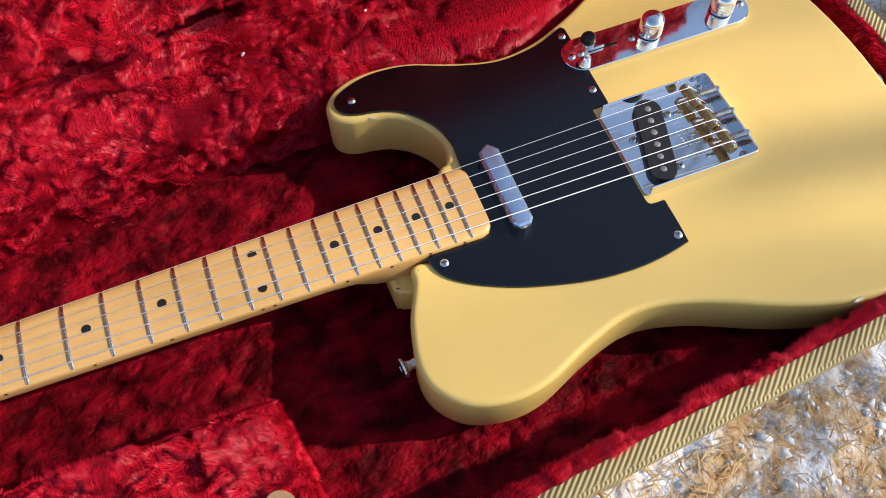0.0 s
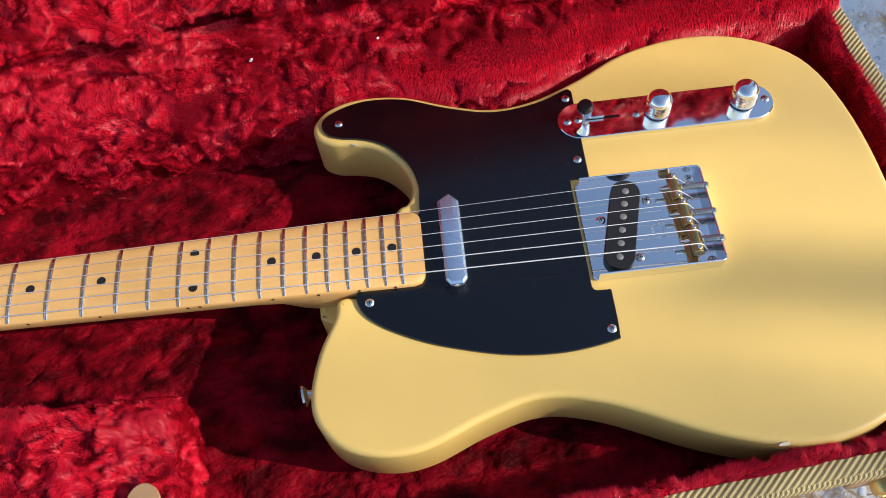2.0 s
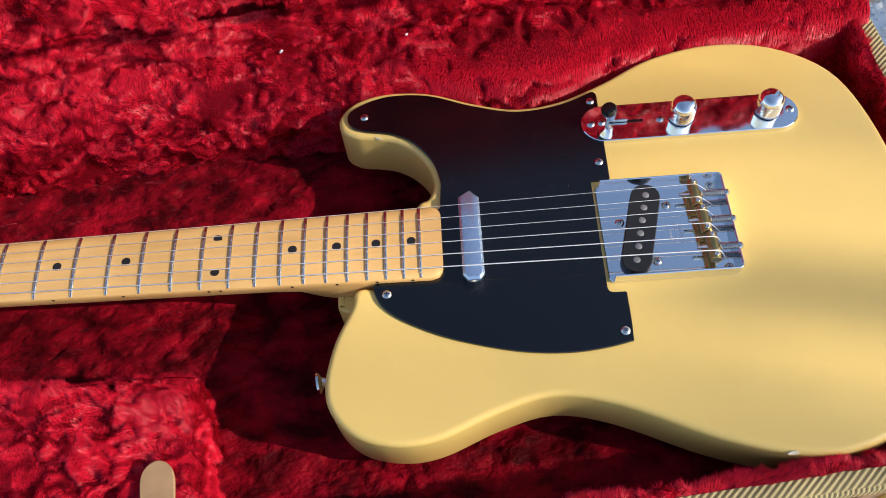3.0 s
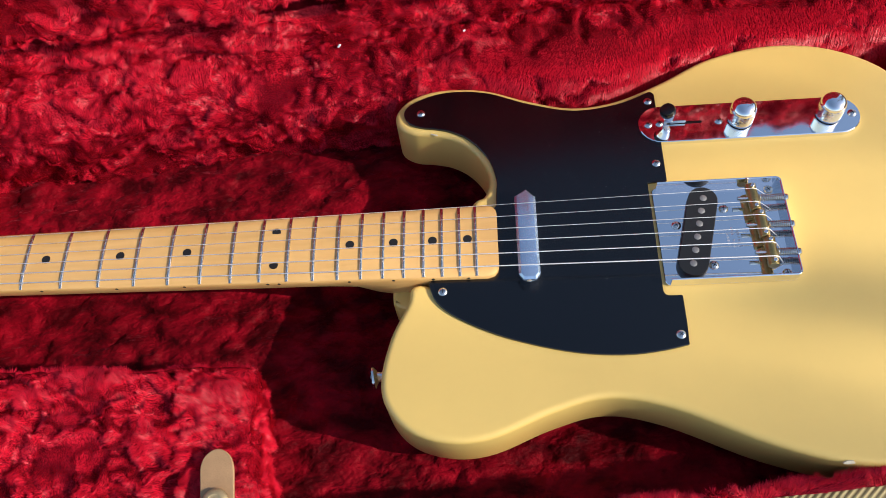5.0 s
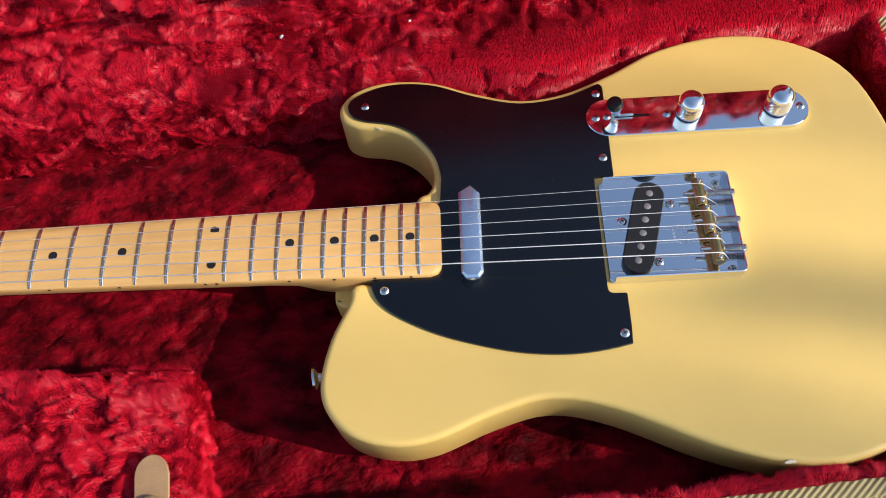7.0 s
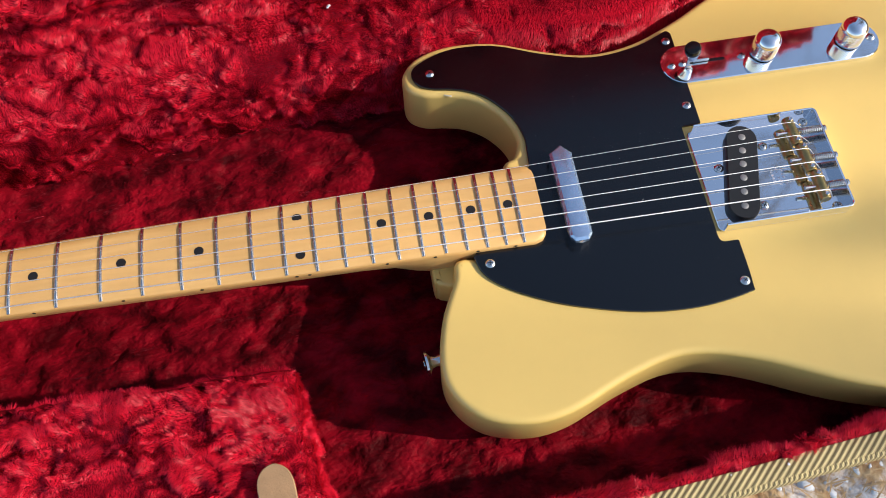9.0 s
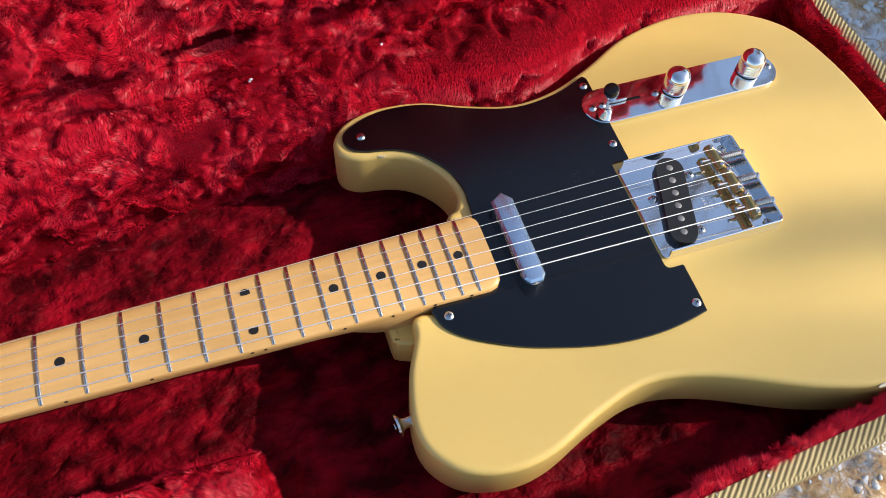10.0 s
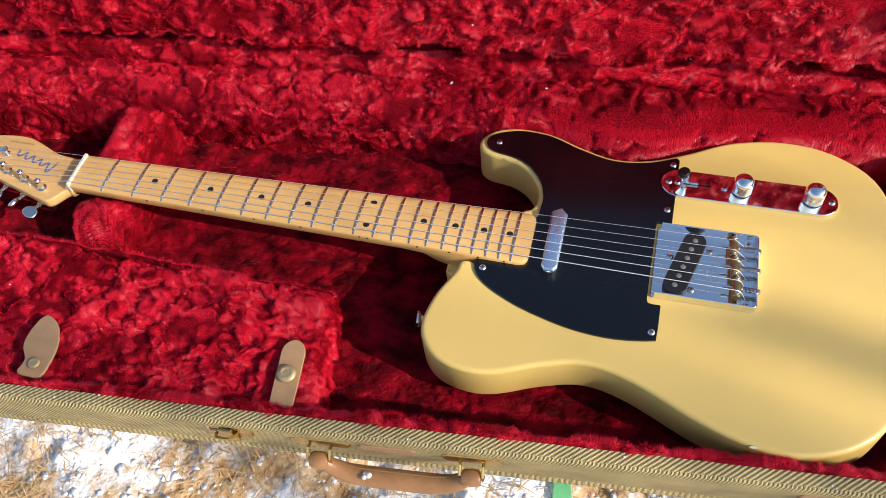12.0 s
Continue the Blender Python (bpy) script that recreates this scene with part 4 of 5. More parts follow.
# ---- the case ----
RIM, FLOOR = 0.0865, 0.0315
U0, U1, V0, V1 = -0.26, 0.836, -0.2480, 0.1520
case = thing("guitar_case", CASE @ Matrix.Translation((0.29, -0.05, 0)), CASE, label="open tweed instrument case lined with crushed red plush", category="case")


def band(p, q, low, high, lean, thick, mat, name, label=""):
    """A shell wall from p to q in plan, leaning inwards towards the bottom, with a softened top edge."""
    p, q = Vector(p), Vector(q)
    d = (q - p).normalized()
    n = Vector((d.y, -d.x))
    prof = [(-lean, low), (-lean + 0.001, low - 0.0), (0.0, high - 0.004), (-0.0012, high - 0.0012), (-0.004, high), (-thick + 0.002, high), (-thick, high - 0.002), (-thick, low)]
    bm = bmesh.new()
    rows = []
    for e in (p, q):
        rows.append([bm.verts.new((*(e + n * o), z)) for o, z in prof])
    for i in range(len(prof)):
        bm.faces.new((rows[0][i], rows[0][(i + 1) % len(prof)], rows[1][(i + 1) % len(prof)], rows[1][i]))
    bm.faces.new(rows[0]), bm.faces.new(rows[1][::-1])
    return part(name, bm, mat, case, label)


front = band((U0, V0), (U1, V0), 0.0, RIM, 0.018, 0.0150, TWEED_FRONT, "front_wall", "tweed-covered front wall, worn and dusty")
right = band((U1, V0 + 0.001), (U1, V1), 0.0, RIM, 0.013, 0.0165, TWEED_SIDE, "end_wall")
left = band((U0, V1), (U0, V0 + 0.001), 0.0, RIM, 0.013, 0.0165, TWEED_SIDE, "end_wall")
rear = band((U1, V1 + 0.012), (U0, V1 + 0.012), 0.0, RIM, 0.013, 0.0150, TWEED_FRONT, "rear_wall")
part("bottom", box(U0 + 0.014, U1 - 0.014, V0 + 0.014, V1 - 0.002, 0.0, 0.012, 0.002), TWEED_TOP, case)
part("rim", box(U0 + 0.004, U1 - 0.003, V0 + 0.0035, V0 + 0.0145, RIM - 0.001, RIM + 0.0012, 0.0008), TWEED_TOP, front, "corded tweed edge")
part("rim", box(U1 - 0.016, U1 - 0.003, V0 + 0.016, V1 - 0.004, RIM - 0.001, RIM + 0.0012, 0.0008), TWEED_TOP, right, "corded tweed edge")


# plush surfaces: each is a sheet P(s, t) in metres, with lumps, and pile on it
def crush(s, t, seed, cover):
    """How far the pile stands up in clumps: 1 on a tuft, 0 in the pits between."""
    ws = s + (soft_noise(s * 55, t * 55, seed + 61) - 0.5) * 0.016
    wt = t + (soft_noise(s * 55, t * 55, seed + 62) - 0.5) * 0.016
    k = soft_noise(ws * 24, wt * 36, seed + 51) * 0.30 + soft_noise(ws * 75, wt * 100, seed + 52) * 0.42 + soft_noise(ws * 180, wt * 210, seed + 53) * 0.28
    k = np.clip((k - 0.5) * 3.6 + cover, 0, 1)
    return k * k * (3 - 2 * k)


def frame_of(sheet, s, t, lump, seed, cover, depth, calm=None):
    """Place, normal and the two directions of a lumpy, crushed sheet."""
    def lumpy(a, b):
        p = sheet(a, b)
        e = 0.002
        ta, tb = sheet(a + e, b) - sheet(a - e, b), sheet(a, b + e) - sheet(a, b - e)
        n = np.cross(ta, tb)
        n /= np.linalg.norm(n, axis=1)[:, None] + 1e-12
        h = (soft_noise(a * 13, b * 30, seed) - 0.5) * lump + (soft_noise(a * 36, b * 62, seed + 3) - 0.5) * lump * 0.6
        h = h + (crush(a, b, seed, cover if calm is None else cover + calm(a, b)) - 0.75) * depth
        return p + n * h[:, None]

    e = 0.0015
    p = lumpy(s, t)
    ta, tb = lumpy(s + e, t) - lumpy(s - e, t), lumpy(s, t + e) - lumpy(s, t - e)
    ta /= np.linalg.norm(ta, axis=1)[:, None] + 1e-12
    n = np.cross(ta, tb)
    n /= np.linalg.norm(n, axis=1)[:, None] + 1e-12
    tb = np.cross(n, ta)
    return p, n, ta, tb


def plush(name, sheet, s0, s1, t0, t1, seed, lump=0.006, pile=0.0060, each=0.4e-6, lay=(1.0, 0.0), wild=1.0, flat=0.3, rough=1.0, turn_over=None, keep=None, cover=0.5, depth=0.0035, calm=None, fur=True, step=0.0025, mat=None, label=""):
    """A lined panel: a lumpy backing sheet, and on it the pile as thousands of fine strands that lie in tufts."""
    ns, nt = max(2, int((s1 - s0) / step)), max(2, int((t1 - t0) / step))
    gs, gt = np.meshgrid(np.linspace(s0, s1, ns), np.linspace(t0, t1, nt), indexing="ij")
    p, *_ = frame_of(sheet, gs.ravel(), gt.ravel(), lump, seed, cover, depth, calm)
    i = (np.arange(ns - 1)[:, None] * nt + np.arange(nt - 1)[None, :]).ravel()
    loops = np.stack((i, i + nt, i + nt + 1, i + 1), -1).ravel()
    me = raw_mesh(name, p, loops, np.full(len(i), 4), mat or PLUSH_BASE, True)
    me.transform(FRAME[case.name])
    panel = new(name, me)
    panel.parent = case
    tagged(panel, label)
    if not fur:
        return panel
    n = int((s1 - s0) * (t1 - t0) / each)
    s, t = rng.uniform(s0, s1, n), rng.uniform(t0, t1, n)
    if keep is not None:
        ok = keep(s, t)
        s, t = s[ok], t[ok]
    n = len(s)
    p, nor, ta, tb = frame_of(sheet, s, t, lump, seed, cover, depth, calm)
    still = 0.0 if calm is None else calm(s, t)

    # the pile is combed this way and that in soft patches, and a little in tufts
    def field(k):
        ws = s + (soft_noise(s * 70, t * 70, seed + k + 7) - 0.5) * 0.016
        wt = t + (soft_noise(s * 70, t * 70, seed + k + 8) - 0.5) * 0.016
        wide = soft_noise(ws * 22, wt * 30, seed + k) - 0.5
        mid = soft_noise(ws * 72 + 3.3, wt * 88, seed + k + 1) - 0.5
        fine = soft_noise(ws * 190, wt * 210, seed + k + 2) - 0.5
        return (wide * 1.7 + mid * 1.9 + fine * 1.1) * rough

    comb = 1.0 if turn_over is None else np.clip((s - turn_over[0]) / (turn_over[1] - turn_over[0]), -0.8, 1)
    fa = lay[0] * flat * comb * (1 + still) + field(31) * (1 - 0.75 * still) + rng.normal(0, 0.10 * wild, n)
    fb = lay[1] * flat * comb * (1 + still) + field(35) * (1 - 0.75 * still) + rng.normal(0, 0.10 * wild, n)
    size = np.hypot(fa, fb) + 1e-9
    tuft = crush(s, t, seed, cover + still)
    lean = 0.30 + 0.75 * np.clip(size * 1.5, 0, 1) + rng.normal(0, 0.10 * wild, n)
    flatdir = (ta * fa[:, None] + tb * fb[:, None]) / size[:, None]
    length = pile * (0.55 + 0.45 * tuft) * rng.uniform(0.8, 1.1, n)
    way = nor * np.cos(lean)[:, None] + flatdir * np.sin(lean)[:, None]
    # strands draw together into small points
    cell = 0.0026
    js = s + (soft_noise(s * 160, t * 160, seed + 71) - 0.5) * 0.006
    jt = t + (soft_noise(s * 160, t * 160, seed + 72) - 0.5) * 0.006
    ci, cj = np.floor(js / cell), np.floor(jt / cell)
    length = length * (0.85 + 0.3 * lattice(ci, cj, seed + 73))
    gather = ta * ((ci + 0.5) * cell - js)[:, None] + tb * ((cj + 0.5) * cell - jt)[:, None]
    tip = p + way * length[:, None] + gather * 0.45
    face = nor - flatdir * (0.95 * np.sin(lean))[:, None]
    face += rng.normal(0, 0.08, (n, 3))
    face /= np.linalg.norm(face, axis=1)[:, None]
    side = np.cross(way, face)
    side /= np.linalg.norm(side, axis=1)[:, None] + 1e-9
    turn = rng.uniform(-0.3, 0.3, n)
    side = side * np.cos(turn)[:, None] + np.cross(way, side) * np.sin(turn)[:, None]
    w = rng.uniform(0.00009, 0.00017, n)[:, None]
    v = np.stack((p + side * w, p - side * w, tip), 1).reshape(-1, 3)
    up = (np.cross(v[1::3] - v[0::3], v[2::3] - v[0::3]) * face).sum(1) < 0
    v[0::3][up], v[1::3][up] = v[1::3][up].copy(), v[0::3][up].copy()
    turned = np.array(FRAME[case.name].to_3x3().normalized())
    soft_normals = np.repeat(face @ turned.T, 3, axis=0)
    loops = np.arange(n * 3)
    me = raw_mesh("nap", v, loops, np.full(n, 3), PLUSH, True)
    me.transform(FRAME[case.name])
    me.attributes.new("custom_normal", "FLOAT_VECTOR", "POINT").data.foreach_set("vector", soft_normals.astype(np.float32).ravel())
    ob = new("nap", me)
    ob.parent = panel
    tagged(ob, kind="stuff")
    return panel


def sheet_of(origin, a, b, bulge=None):
    o, a, b = np.array(origin, float), np.array(a, float), np.array(b, float)

    def sheet(s, t):
        p = o + s[:, None] * a + t[:, None] * b
        return p if bulge is None else p + bulge(s, t)
    return sheet


def path_sheet(points, length_dir=(1, 0, 0), along0=0.0):
    """A sheet swept along u: t runs along a poly-line in the (v, z) plane."""
    pts = np.array(points, float)
    seg = np.concatenate(([0], np.cumsum(np.hypot(*np.diff(pts, axis=0).T))))

    def sheet(s, t):
        return np.stack((s, np.interp(t, seg, pts[:, 0]), np.interp(t, seg, pts[:, 1])), -1)
    return sheet, seg[-1]


def floor_sheet(s, t):
    """The floor, padded up under the middle of the guitar's body."""
    pad = np.clip(1 - np.hypot((s - 0.63) / 0.13, (t + 0.06) / 0.10), 0, 1)
    return np.stack((s, t, FLOOR + 0.0135 * np.clip(pad * 4, 0, 1)), -1)


plush("floor_lining", floor_sheet, U0 + 0.016, 0.812, -0.231, 0.116, 1, lump=0.005, depth=0.0030, cover=0.5, fur=False, mat=VELVET, label="flattened crushed red plush on the case floor")
wall, size = path_sheet([(0.1000, FLOOR - 0.002), (0.1030, 0.060), (0.1070, 0.083), (0.1135, 0.0925), (0.1340, 0.1040), (0.1480, 0.1045), (0.1530, 0.1055), (0.1640, 0.1085)])


def rear_sheet(s, t):
    """The rear wall and its shelf, which swells forward behind the waist of the body."""
    p = wall(s, t)
    swell = 0.004 + 0.020 * np.exp(-((s - 0.556) / 0.062) ** 2)
    low = np.clip((0.142 - p[:, 1]) / 0.02, 0, 1) * np.clip((p[:, 2] - 0.045) / 0.02, 0, 1)
    p[:, 1] -= swell * low
    p[:, 2] += 0.12 * swell * low
    return p


plush("rear_lining", rear_sheet, -0.22, 0.830, 0.0, size, 2, lump=0.006, pile=0.0038, each=0.26e-6, lay=(-0.3, -0.85), flat=0.55, turn_over=(0.34, 0.54), cover=0.36, depth=0.005, calm=lambda s, t: np.clip((s - 0.43) / 0.06, 0, 1) * np.clip((0.092 - t) / 0.012, 0, 1), keep=lambda s, t: s > -0.2, label="crushed red plush over the padded rear wall")
fronts, size = path_sheet([(-0.2343, RIM + 0.0016), (-0.2300, RIM + 0.0032), (-0.2255, RIM - 0.001), (-0.2265, FLOOR)])
plush("front_lining", fronts, U0 + 0.016, 0.815, 0.0, size, 3, lump=0.004, pile=0.0058, each=0.30e-6, depth=0.003, wild=2.2, lay=(0.7, 0.5), flat=0.6, cover=0.6, keep=lambda s, t: (t < 0.014) & (s > -0.05))


def end_sheet(s, t):
    return np.stack((np.interp(t, [0, 0.045, 0.056, 0.068], [0.8055, 0.8085, 0.8130, 0.8195]), s, np.interp(t, [0, 0.045, 0.056, 0.068], [FLOOR, FLOOR + 0.043, RIM, RIM + 0.0005])), -1)


plush("end_lining", lambda s, t: end_sheet(-s, t), -0.116, 0.230, 0.0, 0.068, 4, lump=0.009, pile=0.0065, each=0.6e-6, lay=(0.2, 1))
plush("end_lining", sheet_of((U0 + 0.02, 0, FLOOR), (0, 1, 0), (0, 0, 1)), -0.23, 0.115, 0.0, 0.05, 5, fur=False)

# accessory pocket: a plush box with a slanting inner edge
PT = 0.0745
POCKET = [(-0.215, -0.052), (0.2890, -0.1045), (0.2990, -0.2260), (-0.215, -0.2260)]
pocket = part("pocket_box", prism([(-0.214, -0.062), (0.279, -0.1145), (0.2865, -0.2260), (-0.214, -0.2260)], FLOOR, PT - 0.013, 0.002), PLUSH_BASE, case, "plush-covered accessory pocket with a flap lid")


POCKET_RUN = np.array([(-0.15, PT), (0.2800, PT), (0.2862, PT - 0.0022), (0.2890, PT - 0.0080), (0.2905, FLOOR)])
POCKET_AT = np.concatenate(([0], np.cumsum(np.hypot(*np.diff(POCKET_RUN, axis=0).T))))


def pocket_sheet(s, t):
    """The flap and its outer end in one sheet: over the top, round the edge and down."""
    u, z = np.interp(s, POCKET_AT, POCKET_RUN[:, 0]), np.interp(s, POCKET_AT, POCKET_RUN[:, 1])
    k = t / 0.14
    edge = -0.0744 - 0.1042 * u
    v = -0.2262 + k * (edge + 0.2262)
    return np.stack((u + 0.010 * (1 - k) * np.clip(u / 0.289, 0, 1), v, z - 0.003 * np.clip((k - 0.94) / 0.06, 0, 1) ** 2), -1)


END = POCKET_AT[-1]
plush("pocket_lining", pocket_sheet, 0.0, 0.405, 0.0, 0.14, 16, lump=0.006, pile=0.0040, each=0.20e-6, lay=(-1, 0.0), flat=0.9, turn_over=(0.20, 0.36), rough=1.0, cover=0.45, depth=0.0065, label="tufted red plush flap of the accessory pocket")
plush("pocket_lining", pocket_sheet, 0.388, END, 0.0, 0.14, 7, lump=0.003, pile=0.0045, each=0.20e-6, lay=(-1, 0.1), flat=0.8, rough=0.9, wild=1.6, turn_over=(0.460, 0.400), cover=0.65, depth=0.003)
plush("pocket_lining", sheet_of((0.289, -0.1045, FLOOR), (-0.9946, 0.1036, 0), (0, 0, 1)), 0.0, 0.42, 0.0, PT - FLOOR, 8, lump=0.004, pile=0.006, each=0.5e-6, lay=(0, 1), flat=0.6, rough=0.5, depth=0.002)


# neck rest: two padded humps with a dip for the neck
def rest_sheet(s, t):
    top = 0.0925 - 0.021 * np.exp(-((s + 0.004) / 0.026) ** 4)
    end = np.clip(np.minimum(s + 0.068, 0.118 - s) / 0.03, 0, 1)
    height = FLOOR + (top - FLOOR) * np.sqrt(1 - (1 - end) ** 2 + 1e-6)
    a = np.clip(t / 0.15, 0, 1)
    across = np.interp(a, [0, 0.30, 0.42, 0.58, 0.70, 1.0], [0.004, 0.008, 0.017, 0.045, 0.054, 0.059])
    up = np.interp(a, [0, 0.30, 0.42, 0.58, 0.70, 1.0], [0.0, 0.86, 1.0, 1.0, 0.86, 0.0])
    return np.stack((across, s, FLOOR + (height - FLOOR) * up), -1)


plush("neck_rest", lambda s, t: rest_sheet(-s, t), -0.118, 0.068, 0.0, 0.15, 9, lump=0.004, pile=0.0048, each=0.30e-6, depth=0.002, lay=(0.1, -1), flat=0.45, rough=0.6, cover=0.75, label="plush-covered padded rest under the neck")

# lid: shell, hinge-side band, and the padded panel above the fold
LEAN = radians(9)
lid_h = 0.232


def lid_point(h, out):
    """A point of the lid's section: h along the lid, out towards the viewer."""
    return (0.172 + h * math.sin(LEAN) - out * math.cos(LEAN), 0.100 + h * math.cos(LEAN) + out * math.sin(LEAN))


lid_bm = bmesh.new()
ring = [lid_point(-0.004, -0.035), lid_point(lid_h, -0.035), lid_point(lid_h, 0.004), lid_point(lid_h - 0.012, 0.004), lid_point(lid_h - 0.012, -0.02), lid_point(0.0, -0.02)]
rows = [[lid_bm.verts.new((u, v, z)) for v, z in ring] for u in (U0, U1)]
for i in range(len(ring)):
    lid_bm.faces.new((rows[0][i], rows[0][(i + 1) % len(ring)], rows[1][(i + 1) % len(ring)], rows[1][i]))
lid_bm.faces.new(rows[0]), lid_bm.faces.new(rows[1][::-1])
lid = part("lid", lid_bm, TWEED_FRONT, case, "raised tweed lid lined with red plush", smooth=20)
for u in (U0, U1 - 0.014):
    bm = bmesh.new()
    ring = [lid_point(0.004, -0.02), lid_point(lid_h - 0.012, -0.02), lid_point(lid_h - 0.012, 0.004), lid_point(0.004, 0.004)]
    rows = [[bm.verts.new((uu, v, z)) for v, z in ring] for uu in (u, u + 0.014)]
    for i in range(4):
        bm.faces.new((rows[0][i], rows[0][(i + 1) % 4], rows[1][(i + 1) % 4], rows[1][i]))
    bm.faces.new(rows[0]), bm.faces.new(rows[1][::-1])
    part("lid_side", bm, TWEED_SIDE, lid, smooth=20)
part("hinge_cover", box(U0 + 0.002, U1 - 0.002, 0.1660, 0.1900, 0.082, 0.113, 0.003), TWEED_FRONT, case, "tweed strip over the hinge")
band_sheet, size = path_sheet([(0.1680, 0.0980), (0.1545, 0.1035), (0.1515, 0.118), (0.1550, 0.1295), (0.1640, 0.1345), (0.1800, 0.1350)])
plush("lid_band", band_sheet, -0.22, 0.838, 0.0, size, 10, lump=0.007, pile=0.0045, each=0.26e-6, keep=lambda s, t: t < size - 0.016, lay=(-0.45, -0.8), flat=0.55, turn_over=(0.22, 0.60), cover=0.42, label="red plush band along the lid hinge")
panel_sheet, size = path_sheet([(0.1800, 0.1450), (0.1620, 0.1450), (0.1510, 0.1465), (0.1465, 0.1520), (0.1485, 0.1650), (0.1510, 0.1900), (0.1600, 0.2550), (0.1700, 0.3100), (0.1780, 0.3240), (0.1930, 0.3280)])
plush("lid_lining", panel_sheet, -0.22, 0.838, 0.0, size, 11, lump=0.010, pile=0.0050, each=0.27e-6, depth=0.0075, lay=(-0.9, -0.5), flat=0.75, turn_over=(0.28, 0.58), rough=1.15, cover=0.34, keep=lambda s, t: (t > 0.022) & (t < 0.110) | (t > 0.110) & (rng.uniform(0, 1, len(s)) < 0.35), label="deep tufted red plush panel of the lid")


# leather tabs with snaps
def leather_tab(outline, z, snap, name, label, size=1.0):
    tab = part(name, slab(spline(outline, 4), [(0, z), (0, z + 0.0016), (0.0005, z + 0.0021), (0.0012, z + 0.0021)]), LEATHER, case, label)
    part("snap", moved(revolve([(0.0070, 0), (0.0084, 0.0010), (0.0086, 0.0020), (0.0080, 0.0032), (0.0060, 0.0041), (0.0046, 0.0043), (0.0042, 0.0040), (0.0022, 0.0041), (0, 0.0042)], 28), Matrix.Translation((*snap, z + 0.0021)) @ Matrix.Scale(size, 4)), SNAP, tab, "brass snap stud")
    return tab


leather_tab([(0.2625, -0.2300), (0.2720, -0.2315), (0.2815, -0.2300), (0.2815, -0.1850), (0.2805, -0.1710), (0.2765, -0.1640), (0.2700, -0.1612), (0.2635, -0.1640), (0.2598, -0.1710), (0.2600, -0.1850)],
            PT + 0.0065, (0.2705, -0.1955), "leather_tab", "tan leather closing tab with a brass snap")
leather_tab([(0.0250, -0.2195), (0.0370, -0.2225), (0.0490, -0.2215), (0.0525, -0.2030), (0.0510, -0.1860), (0.0430, -0.1690), (0.0290, -0.1605), (0.0210, -0.1720), (0.0190, -0.1920), (0.0270, -0.2070)],
            PT + 0.0065, (0.0385, -0.2100), "leather_tab", "tan leather leaf-shaped pull tab with a snap", 0.66)

# hardware on the front
FACE = V0 - 0.0005


def on_face(u, z, out=0.0):
    """The pose of a piece that stands on the front wall, its z outwards."""
    return Matrix.Translation((u, FACE + (RIM - z) * 0.15 - out, z)) @ Matrix.Rotation(radians(90), 4, "X")


for u in (0.3085, 0.4375):
    plate_ob = part("handle_plate", moved(slab(stadium(-0.026, 0.026, 0, 0.0065, 6), [(0, -0.002), (0, 0.0006), (0.0008, 0.0012), (0.002, 0.0012)]), on_face(u, 0.064)), BRASS, case, "brass handle plate")
    for du in (-0.0095, 0.0095):
        part("handle_loop", moved(tube([(du, -0.002, 0.0), (du, 0.001, 0.006), (du, -0.004, 0.0125), (du, -0.011, 0.0125), (du, -0.013, 0.008)], 0.0013, 6), on_face(u, 0.064)), BRASS, plate_ob)
pts, radii = [], []
for i in range(25):
    k = i / 24
    side = abs(2 * k - 1)
    u = 0.3085 + 0.129 * k
    drop = (1 - side ** 5)
    pts.append((u, FACE - 0.0068 - 0.0050 * drop, 0.056 - 0.0185 * drop))
    radii.append(0.0056 + 0.0034 * (1 - side ** 4))
handle = part("handle", join(tube(pts, radii, 12), *[moved(revolve([(0.0056, -0.008), (0.0070, -0.0055), (0.0074, 0.0), (0.0070, 0.0055), (0.0056, 0.008)], 14), Matrix.Translation((u, FACE - 0.0085, 0.0545)) @ Matrix.Rotation(radians(90), 4, "Y")) for u in (0.3085, 0.4375)]), HANDLE, case, "worn brown leather carrying handle")
part("handle_seam", tube([(p[0], p[1] + 0.003, p[2] + r * 0.93) for p, r in zip(pts[3:-3], radii[3:-3])], 0.0007, 5), LEATHER_EDGE, handle)
part("leather_patch", moved(slab(stadium(-0.024, 0.024, 0, 0.005, 6), [(0, -0.001), (0, 0.0008), (0.0006, 0.0012), (0.0012, 0.0012)]), on_face(0.366, 0.066)), LEATHER, case, "tan leather patch")


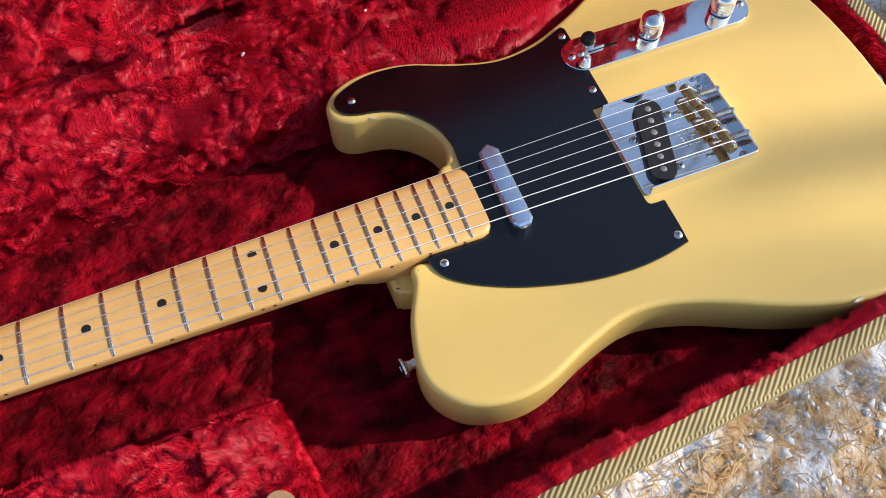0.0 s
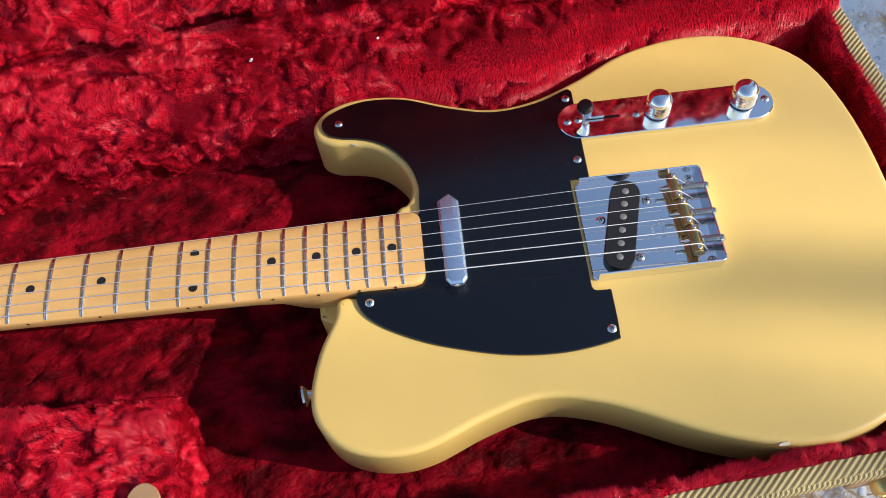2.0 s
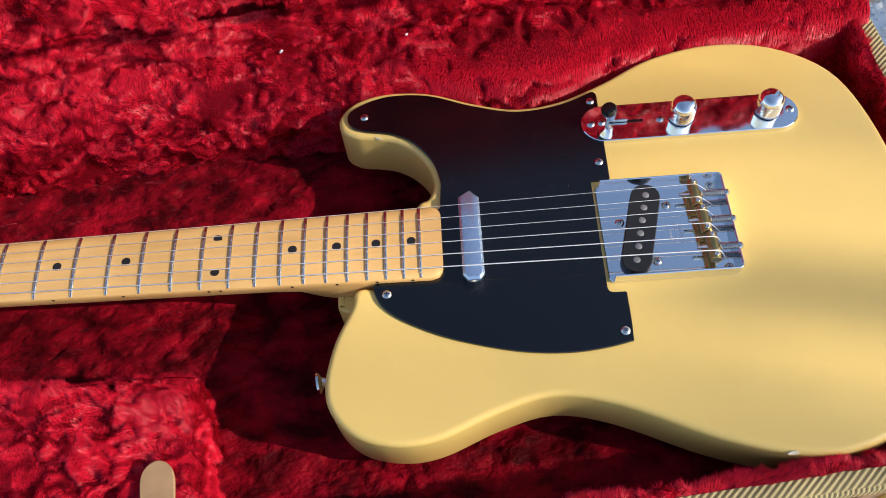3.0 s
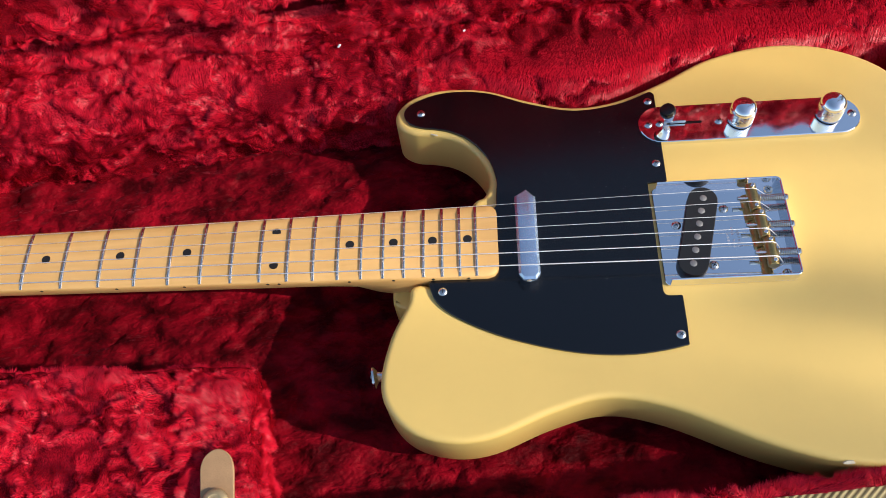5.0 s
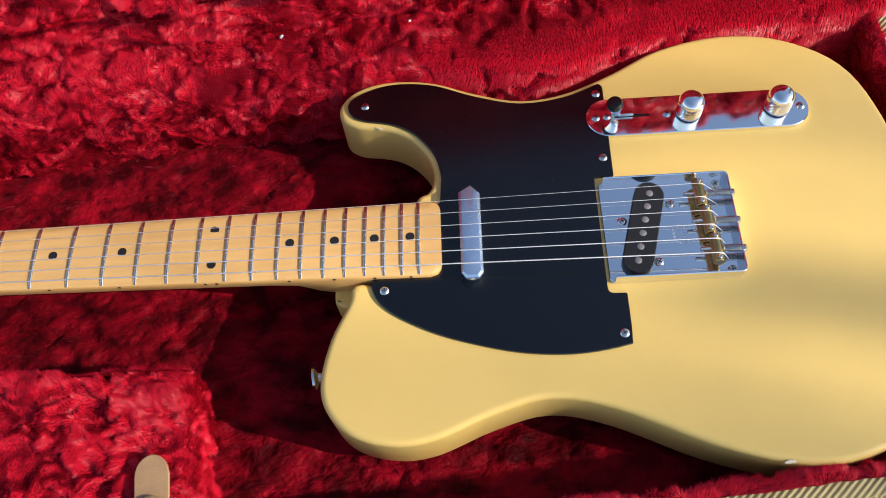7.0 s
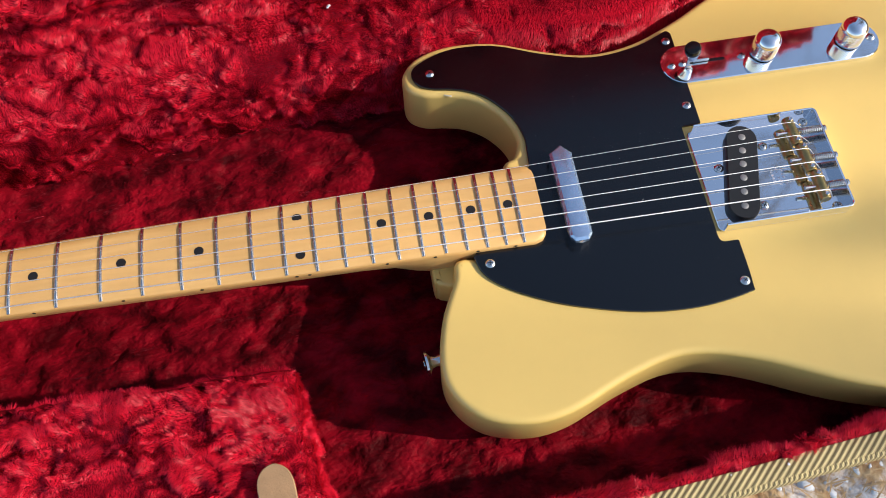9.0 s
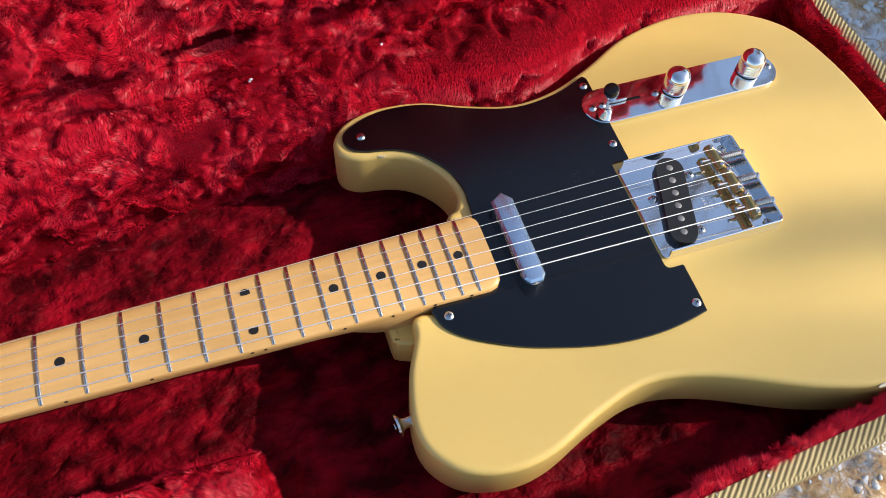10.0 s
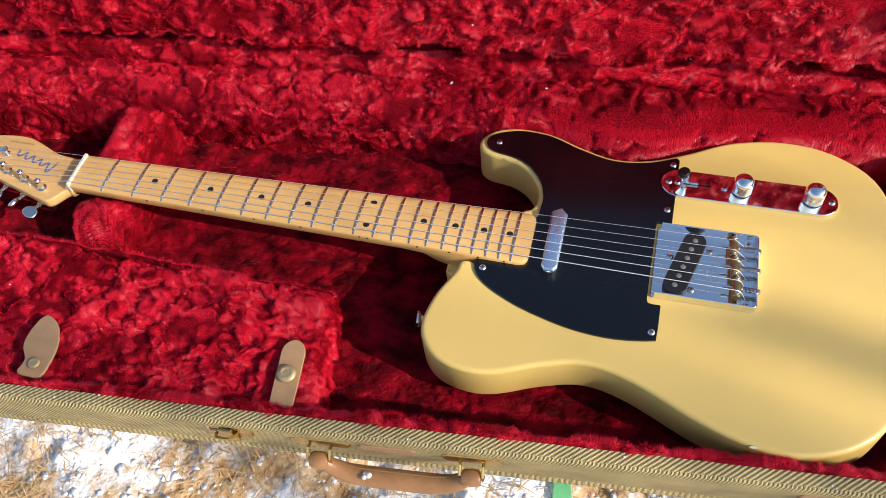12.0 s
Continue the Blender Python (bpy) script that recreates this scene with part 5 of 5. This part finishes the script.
def latch(u, z, lock):
    base = part("latch", moved(slab(rounded_rect(-0.020, 0.020, -0.010, 0.010, 0.004), [(0, -0.002), (0, 0.0008), (0.0008, 0.0014), (0.002, 0.0014)]), on_face(u, z)), BRASS if not lock else LEATHER, case, "brass draw latch" if not lock else "key latch on a worn tan plate")
    if lock:
        part("lock_barrel", moved(revolve([(0.0098, 0), (0.0098, 0.006), (0.0085, 0.0095), (0.006, 0.0105), (0.0055, 0.0095), (0, 0.0095)], 24), on_face(u + 0.004, z - 0.002)), BRASS, base)
        part("rivet", moved(revolve([(0.0026, 0), (0.0022, 0.0012), (0, 0.0016)], 12), on_face(u - 0.016, z)), NICKEL, base)
        part("rivet", moved(revolve([(0.0026, 0), (0.0022, 0.0012), (0, 0.0016)], 12), on_face(u + 0.0165, z)), NICKEL, base)
    else:
        part("slot", moved(box(-0.0165, -0.0095, 0.0005, 0.0055, 0.0010, 0.0017), on_face(u, z)), BLACK, base, "dark open slot of the latch")
        part("hasp", moved(slab(rounded_rect(-0.0065, 0.0065, 0.002, 0.0125, 0.002), [(0, 0.0040), (0, 0.0052), (0.0006, 0.0058), (0.0016, 0.0058)]), on_face(u, z)), BRASS, base)
        part("latch_loop", moved(tube([(-0.008, 0.0, 0.001), (-0.0085, 0.006, 0.006), (-0.005, 0.010, 0.011), (0.005, 0.010, 0.011), (0.0085, 0.006, 0.006), (0.008, 0.0, 0.001)], 0.0014, 6), on_face(u, z)), BRASS, base)
        part("latch_lever", moved(slab(rounded_rect(-0.008, 0.008, -0.013, 0.002, 0.003), [(0, 0.002), (0, 0.0036), (0.001, 0.0042), (0.002, 0.0042)]), on_face(u, z)), BRASS, base)


latch(0.2290, 0.068, False)
latch(0.7130, 0.062, True)

# ---- small things ----
lint = new("lint", mesh_of("lint", moved(join(*[moved(revolve([(0, -0.0011), (0.0009, -0.0004), (0.0011, 0.0003), (0, 0.0010)], 7), Matrix.Translation((0.0007 * k, 0.0006 * (k % 2), 0.0008 * k))) for k in range(3)]), Matrix.Identity(4)), SNOW))
lint.matrix_basis = Matrix.Translation((0.352, 0.1770, 0.1060))
tagged(lint, "white speck of lint caught in the red plush", "lint")


def crumbs(n, seed):
    """White bits of snow scattered over the lining and the front of the case."""
    r = random.Random(seed)
    base = mesh_of("snow_crumb", revolve([(0, -0.0007), (0.0006, -0.0003), (0.0007, 0.0002), (0, 0.0006)], 6), SNOW)
    for k in range(n):
        u, pick = r.uniform(-0.05, 0.78), r.random()
        if pick < 0.45:
            p = (u, r.uniform(0.153, 0.158), r.uniform(0.155, 0.20))
            p = (u, 0.1475 + (p[2] - 0.150) * 0.22 - 0.0065, p[2])
        elif pick < 0.6:
            p = (min(u, 0.27), r.uniform(-0.215, -0.125), PT + 0.0055)
        elif pick < 0.75:
            p = (u, r.uniform(0.128, 0.146), 0.1075)
        else:
            p = (u, V0 + r.uniform(0.004, 0.014), RIM + 0.0016)
        ob = new("snow_crumb", base)
        s = r.uniform(0.5, 1.35)
        ob.matrix_basis = CASE @ Matrix.Translation(p) @ Matrix.Rotation(r.uniform(0, 3), 4, "Z") @ Matrix.Diagonal((s, s * r.uniform(0.7, 1.5), s, 1))
        tagged(ob, "tiny white crumb of snow on the case", "snow crumb", "snow crumbs")


crumbs(20, 5)
snow_lump = new("snow_lump", mesh_of("snow_lump", join(*[moved(revolve([(0, -0.002), (0.0022, -0.001), (0.0028, 0.0008), (0.0016, 0.0022), (0, 0.0026)], 8), Matrix.Translation((0.0024 * math.cos(k * 2.1), 0.0018 * math.sin(k * 2.1), 0.0006 * k)) @ Matrix.Scale(0.6 + 0.13 * k, 4)) for k in range(4)]), SNOW))
snow_lump.matrix_basis = CASE @ Matrix.Translation((0.349, FACE - 0.0150, 0.0468))
tagged(snow_lump, "small lump of snow sticking to the leather handle", "snow")
scrap = new("plastic_scrap", mesh_of("plastic_scrap", moved(slab(spline([(-0.030, -0.055), (0.032, -0.060), (0.036, 0.0), (0.030, 0.058), (-0.034, 0.052), (-0.028, 0.0)], 3), [(0, 0), (0, 0.002), (0.001, 0.0025), (0.003, 0.0025)]), Matrix.Rotation(0.12, 4, "X")), GREEN))
scrap.matrix_basis = pose(0.522, -0.008, GROUND_Z + 0.02, 0, 0, 10) @ Matrix.Scale(0.4, 4)
tagged(scrap, "green plastic scrap lying in the straw", "scrap")
